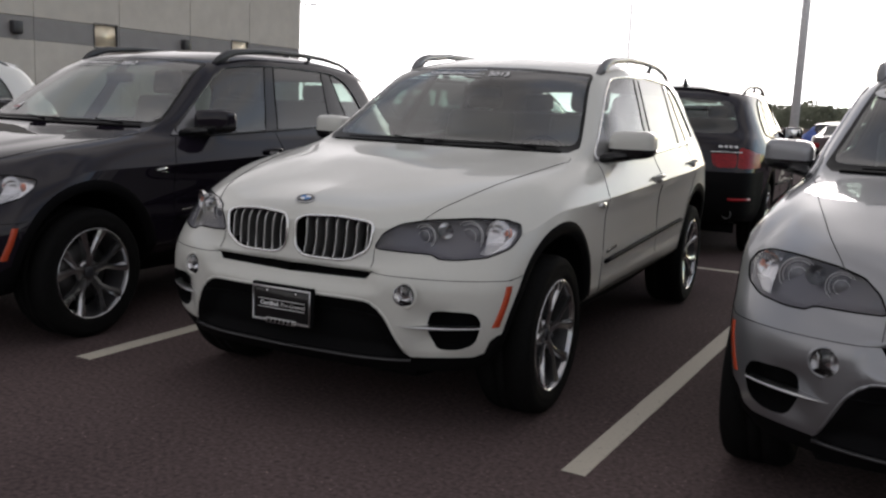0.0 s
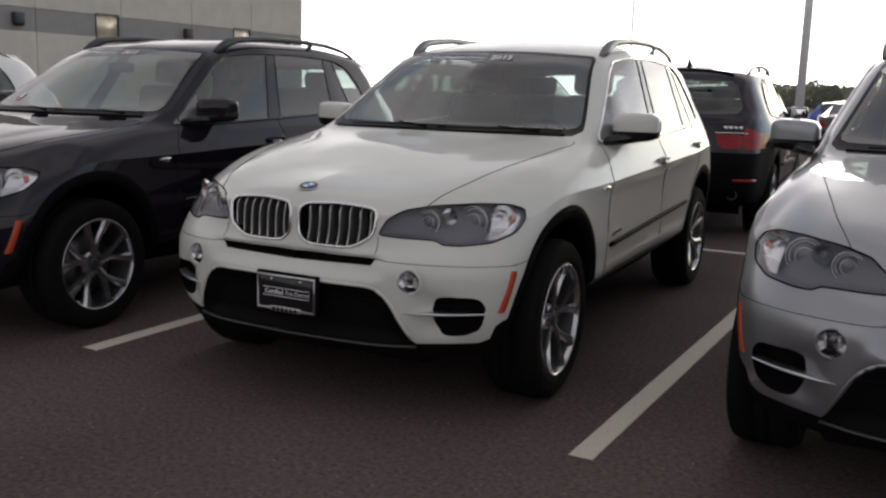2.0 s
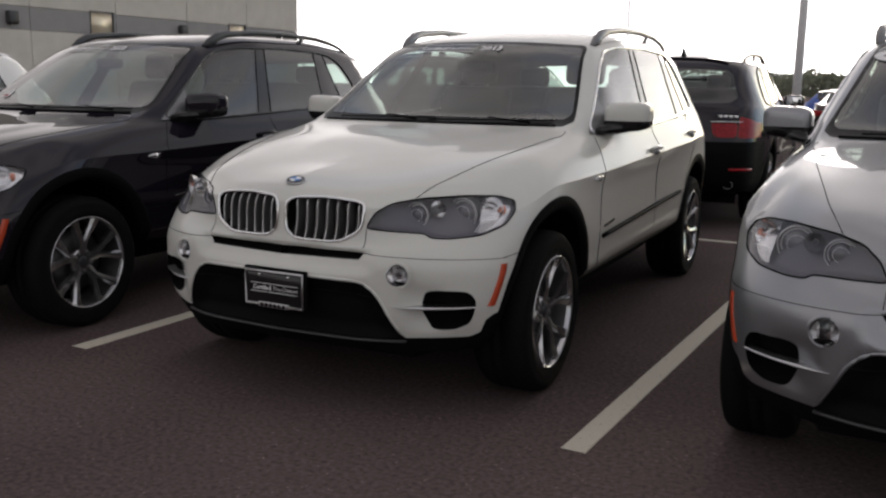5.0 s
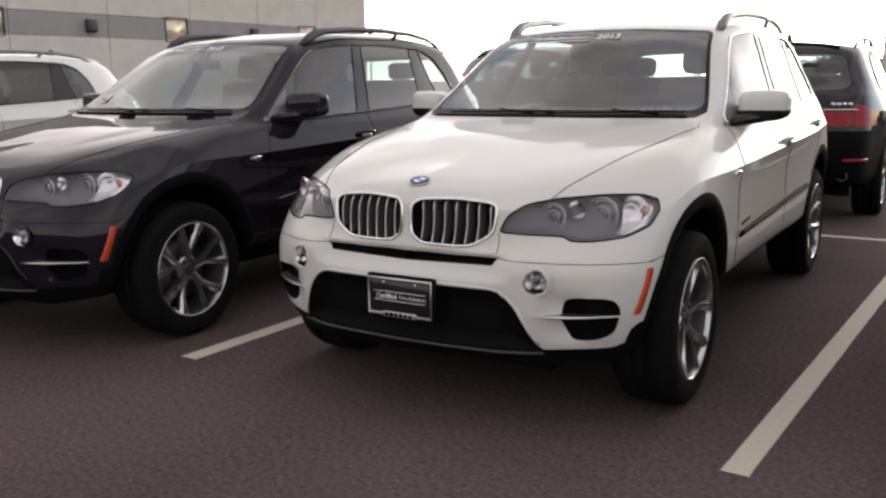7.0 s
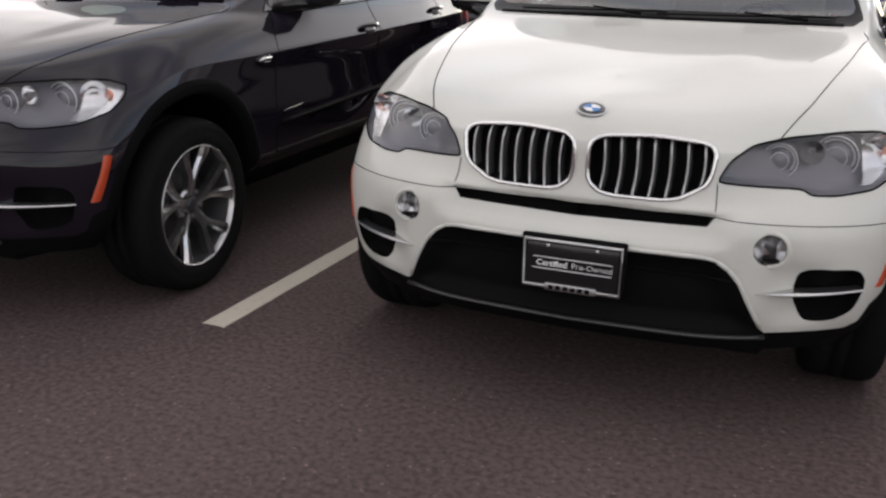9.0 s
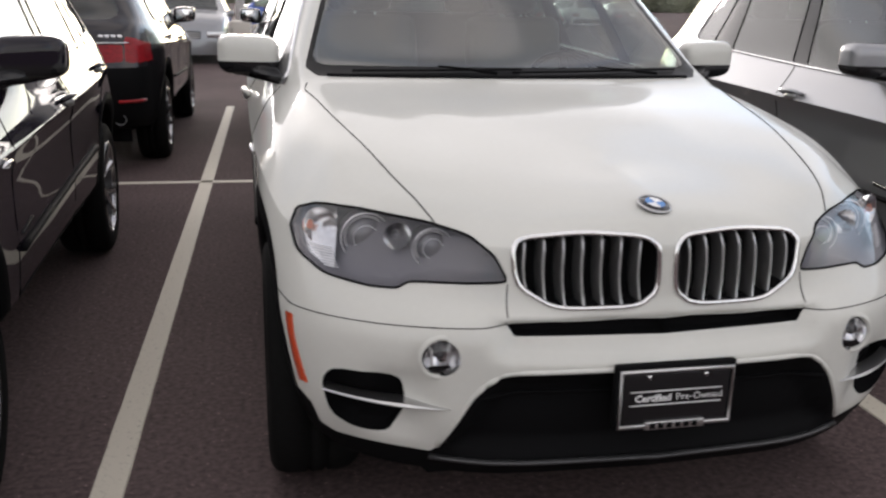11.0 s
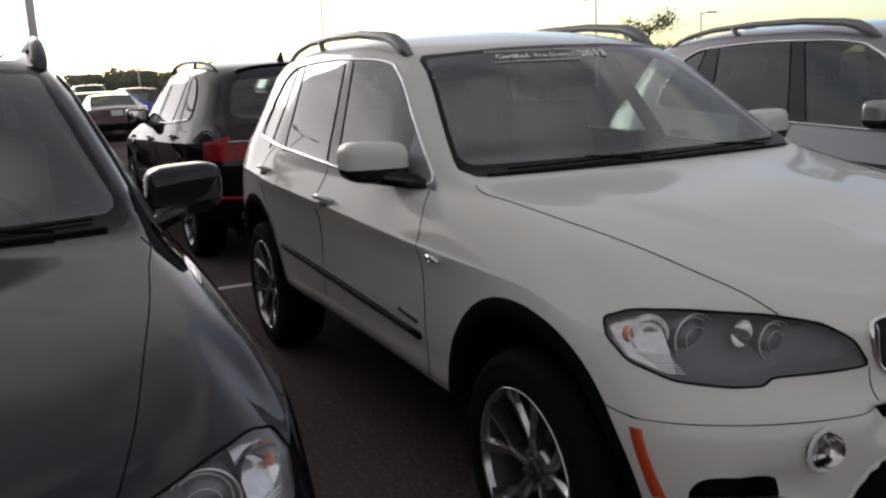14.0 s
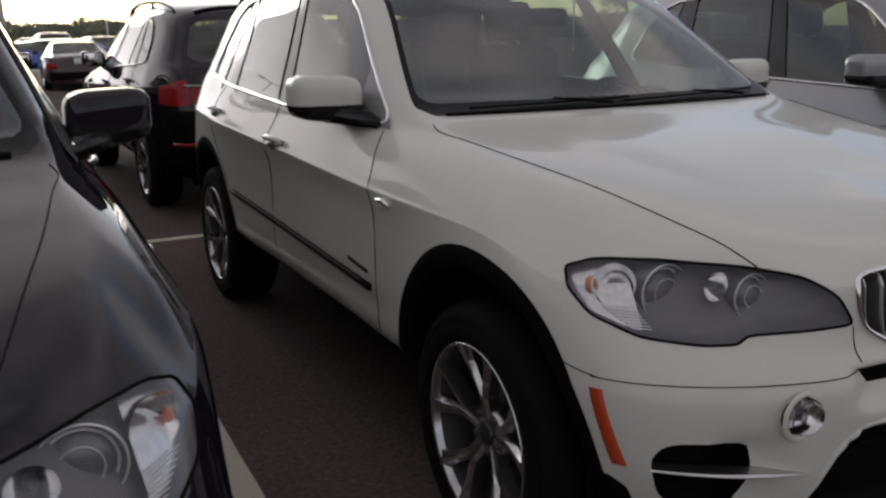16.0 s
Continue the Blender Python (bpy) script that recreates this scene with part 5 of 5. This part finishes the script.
# ---- plain cars further off ----
def plain_car(name, st, W, paint, m, label, wheels, tail=True, tilt=None):
    """A car from stations along it: (y, belt height, roof height, roof half width); y runs from nose to tail."""
    root = new(name)
    prof = []
    for y, zb, zt, wt in st:
        e = min((y - st[0][0]), (st[-1][0] - y))
        w = W / 2 * (1 - .16 * max(0, 1 - e / .5) ** 2)
        prof.append([(w * .90, y, .20), (w * .985, y, .34), (w, y, .55), (w * .985, y, (zb + .55) / 2), (w * .95, y, zb), (min(wt, w * .93), y, zt - .02), (min(wt, w * .93) * .55, y, zt), (0, y, zt + .012)])
    body, side, ends = bmesh.new(), [], []
    for s in (1, -1):
        for i in range(len(prof) - 1):
            tall = min(st[i][2] - st[i][1], st[i + 1][2] - st[i + 1][1])
            slope = abs(st[i + 1][2] - st[i][2]) > .16
            for k in range(7):
                q = [prof[i][k], prof[i][k + 1], prof[i + 1][k + 1], prof[i + 1][k]]
                q = [(s * p[0], p[1], p[2]) for p in q]
                q = q if s > 0 else q[::-1]
                if k == 4 and tall > .22:
                    side.append(q)
                elif k >= 5 and slope and max(st[i][2], st[i + 1][2]) > 1.2:
                    ends.append((i, q))
                else:
                    body.faces.new([body.verts.new(p) for p in q])
        for j in (0, -1):
            f = [(s * p[0], p[1], p[2]) for p in prof[j]] + [(0, prof[j][0][1], .20)]
            body.faces.new([body.verts.new(p) for p in f])
    bmesh.ops.remove_doubles(body, verts=body.verts[:], dist=1e-4)
    bmesh.ops.recalc_face_normals(body, faces=body.faces[:])
    b = part("body", body, paint, root)
    for q in side:
        g = bmesh.new()
        g.faces.new([g.verts.new(p) for p in q])
        part("side_window", g, DARK_GLASS, root)
    for half in (True, False):
        g = bmesh.new()
        for i, q in ends:
            if (i < len(st) / 2) == half:
                g.faces.new([g.verts.new(p) for p in q])
        if g.faces:
            bmesh.ops.remove_doubles(g, verts=g.verts[:], dist=1e-4)
            part("windscreen" if half else "rear_window", g, DARK_GLASS, root)
        else:
            g.free()
    part("cabin", box(-W * .38, W * .38, st[0][0] + 1.4, st[-1][0] - .7, .35, .92, .1), DARK_GREY, root)
    y0, y1 = st[0][0], st[-1][0]
    for s in (1, -1):
        for wy in wheels:
            w = part("wheel", lathe([(.21, s * (W / 2 - .19)), (.31, s * (W / 2 - .19)), (.325, s * (W / 2 - .10)), (.31, s * (W / 2 + .005)), (.21, s * (W / 2 + .005))], 28, "x", (0, wy, .325), True), RUBBER, root)
            part("rim", lathe([(.02, s * (W / 2 - .01)), (.12, s * (W / 2 - .02)), (.21, s * (W / 2 + .004))], 10, "x", (0, wy, .325)), ALLOY, w, smooth=False)
        zb = st[-1][1]
        part("tail_light", box(s * W * .40 - .14, s * W * .40 + .14, y1 - .10, y1 + .012, zb - .30, zb - .14, .03), TAIL_RED, root)
        part("headlight", box(s * W * .36 - .17, s * W * .36 + .17, y0 - .012, y0 + .12, st[0][1] - .24, st[0][1] - .10, .03), REFLECTOR, root)
        part("door_mirror", box(s * (W / 2 + .02) - .09, s * (W / 2 + .02) + .09, y0 + 1.45, y0 + 1.57, .95, 1.08, .03), paint, root)
    part("plate", box(-.16, .16, y1 - .02, y1 + .016, .72, .87, .005), LETTER, root, "white plate")
    part("grille", box(-.38, .38, y0 - .014, y0 + .05, st[0][1] - .26, st[0][1] - .10, .02), MATT_BLACK, root)
    for i in range(3):
        part("grille_bar", box(-.36, .36, y0 - .022, y0 - .008, st[0][1] - .24 + i * .045, st[0][1] - .225 + i * .045), CHROME, root)
    part("bumper", box(-W * .44, W * .44, y1 - .1, y1 + .03, .30, .52, .05), PLASTIC, root)
    root.matrix_basis = m
    return tagged(root, label, "car", "cars further off")


SEDAN = [(0, .66, .68, .6), (.25, .74, .77, .66), (1.05, .86, .90, .70), (1.25, .90, .95, .70), (1.95, .93, 1.38, .56), (2.5, .94, 1.43, .56),
         (3.1, .96, 1.41, .56), (3.85, .98, 1.08, .64), (4.1, .98, 1.02, .68), (4.7, .93, .95, .66)]
WAGON = [(0, .78, .80, .6), (.2, .90, .93, .66), (.95, 1.0, 1.05, .70), (1.15, 1.04, 1.10, .70), (1.85, 1.06, 1.62, .60), (2.6, 1.08, 1.68, .60),
         (3.6, 1.10, 1.66, .60), (4.2, 1.12, 1.56, .58), (4.45, 1.05, 1.12, .62), (4.6, .95, .97, .62)]
TRUCK = [(0, .95, .97, .7), (.2, 1.06, 1.09, .74), (1.15, 1.10, 1.16, .76), (1.35, 1.14, 1.20, .76), (1.95, 1.16, 1.80, .64), (2.7, 1.17, 1.84, .64),
         (3.35, 1.17, 1.80, .64), (3.50, 1.16, 1.20, .72), (5.5, 1.14, 1.17, .74), (5.6, 1.12, 1.14, .74)]


def lower(st, k):
    """The same car with a lower roof."""
    return [(y, zb * (1 + k) / 2, zt * k, w) for y, zb, zt, w in st]


plain_car("sedan", lower(SEDAN, .91), 1.84, RED_DARK, pose(.34, 29.4, 0, 0, 0, 180), "dark maroon sedan seen from behind", (.9, 3.65))
bpy.context.view_layer.update()
plain_car("wagon", WAGON, 1.85, SILVER, pose(-2.45, 17.1, 0), "silver wagon with a barred grille facing this way", (.85, 3.6))
plain_car("hatchback", lower(WAGON, .81), 1.8, BLUE, pose(3.22, 31.2, 0, 0, 0, 87), "bright blue hatchback far across the car park", (.85, 3.6))
plain_car("pickup", lower(TRUCK, .90), 1.95, WHITE_FAR, pose(-1.3, 49.5, 0, 0, 0, -87), "white pickup far across the car park", (.95, 4.4))
plain_car("sedan", SEDAN, 1.82, BLACK, pose(4.4, 33.5, 0, 0, 0, 100), "black sedan standing across the far lane", (.9, 3.65))
for i, (x, y, r, pt, st, lb) in enumerate(((8.0, 50, 176, SILVER, SEDAN, "silver sedan in a far row"),
                                           (10.8, 50, 180, BLACK, WAGON, "black wagon in a far row"), (-2.0, 54, -90, WHITE_FAR, SEDAN, "white sedan in a far row"),
                                           (13.6, 51, 178, GREY_DARK, SEDAN, "dark grey sedan in a far row"), (16.4, 50, 184, WHITE_FAR, WAGON, "white wagon in a far row"),
                                           (19.2, 50, 180, RED_DARK, SEDAN, "maroon sedan in a far row"))):
    plain_car("sedan" if st is SEDAN else "wagon", st, 1.83, pt, pose(x, y, 0, 0, 0, r), lb, (.9, 3.6))


# ---- trees ----
def leaves(name, colour, through_):
    """Leaf that lets part of the light through from behind."""
    m = material(name, colour, .8, grain=.35, scale=2)
    n, l = m.node_tree.nodes, m.node_tree.links
    b, t, x = n["Principled BSDF"], n.new("ShaderNodeBsdfTranslucent"), n.new("ShaderNodeMixShader")
    t.inputs[0].default_value = (*through_, 1)
    x.inputs[0].default_value = .5
    l.new(b.outputs[0], x.inputs[1])
    l.new(t.outputs[0], x.inputs[2])
    l.new(x.outputs[0], n["Material Output"].inputs[0])
    return m


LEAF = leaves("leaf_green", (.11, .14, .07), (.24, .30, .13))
# far leaves: green paled and greyed to put distance haze into the colour
LEAF_HAZED = leaves("far_leaf_hazed", (.17, .18, .14), (.34, .36, .27))
BARK = material("bark", (.10, .075, .055), .9, grain=.3, scale=25, bump=.4)


def leaf(bm_, p, size, rnd):
    d = Vector((rnd.gauss(0, 1), rnd.gauss(0, 1), rnd.gauss(0, 1))).normalized()
    u = d.orthogonal().normalized() * size
    v = d.cross(u).normalized() * size * rnd.uniform(.4, .8)
    vs = [bm_.verts.new(q) for q in (p - u, p + v * .8, p + u, p - v)]
    bm_.faces.new(vs)


def tree(x, y, h, seed, label):
    rnd = random.Random(seed)
    root = part("tree", tube([(x, y, 0), (x + .05, y, h * .35), (x - .05, y + .05, h * .8)], [h * .035, h * .025, h * .008], False, 9), BARK, None)
    tagged(root, label, "tree")
    crown = bmesh.new()
    for i in range(11):
        a, z0 = rnd.uniform(0, 6.28), h * rnd.uniform(.35, .75)
        L = h * rnd.uniform(.18, .36)
        e = Vector((x + L * math.cos(a), y + L * math.sin(a), z0 + L * rnd.uniform(.3, .9)))
        part("limb", tube([(x, y, z0), ((x + e.x) / 2, (y + e.y) / 2, (z0 + e.z) / 2 + .1), tuple(e)], [h * .012, h * .008, h * .003], False, 6), BARK, root)
        for j in range(130):
            leaf(crown, e + Vector((rnd.gauss(0, 1), rnd.gauss(0, 1), rnd.gauss(0, .8))) * h * .085, h * .022, rnd)
    part("crown", crown, LEAF, root, "green leafy crown", smooth=False)


tree(34.6, 45.5, 4.35, 3, "small leafy green tree behind the parked cars")
rnd = random.Random(8)
wood = bmesh.new()
for i in range(210):
    az = radians(-14 + 62 * i / 210 + rnd.uniform(-.3, .3))
    D = rnd.uniform(150, 190)
    x, y, h = D * math.sin(az), D * math.cos(az), rnd.uniform(2.7, 3.9) * (1.3 if rnd.random() < .12 else 1)
    for j in range(480):
        q = Vector((rnd.gauss(0, 1), rnd.gauss(0, 1), 0)) * 1.9
        z = h * rnd.random()
        w = 1.0 if z < h * .7 else .55
        leaf(wood, Vector((x + q.x * w, y + q.y * w, z)), rnd.uniform(.2, .42), rnd)
tagged(part("far_woods", wood, LEAF_HAZED, None, smooth=False), "line of trees at the horizon, green paled by painted haze", "trees", kind="stuff")
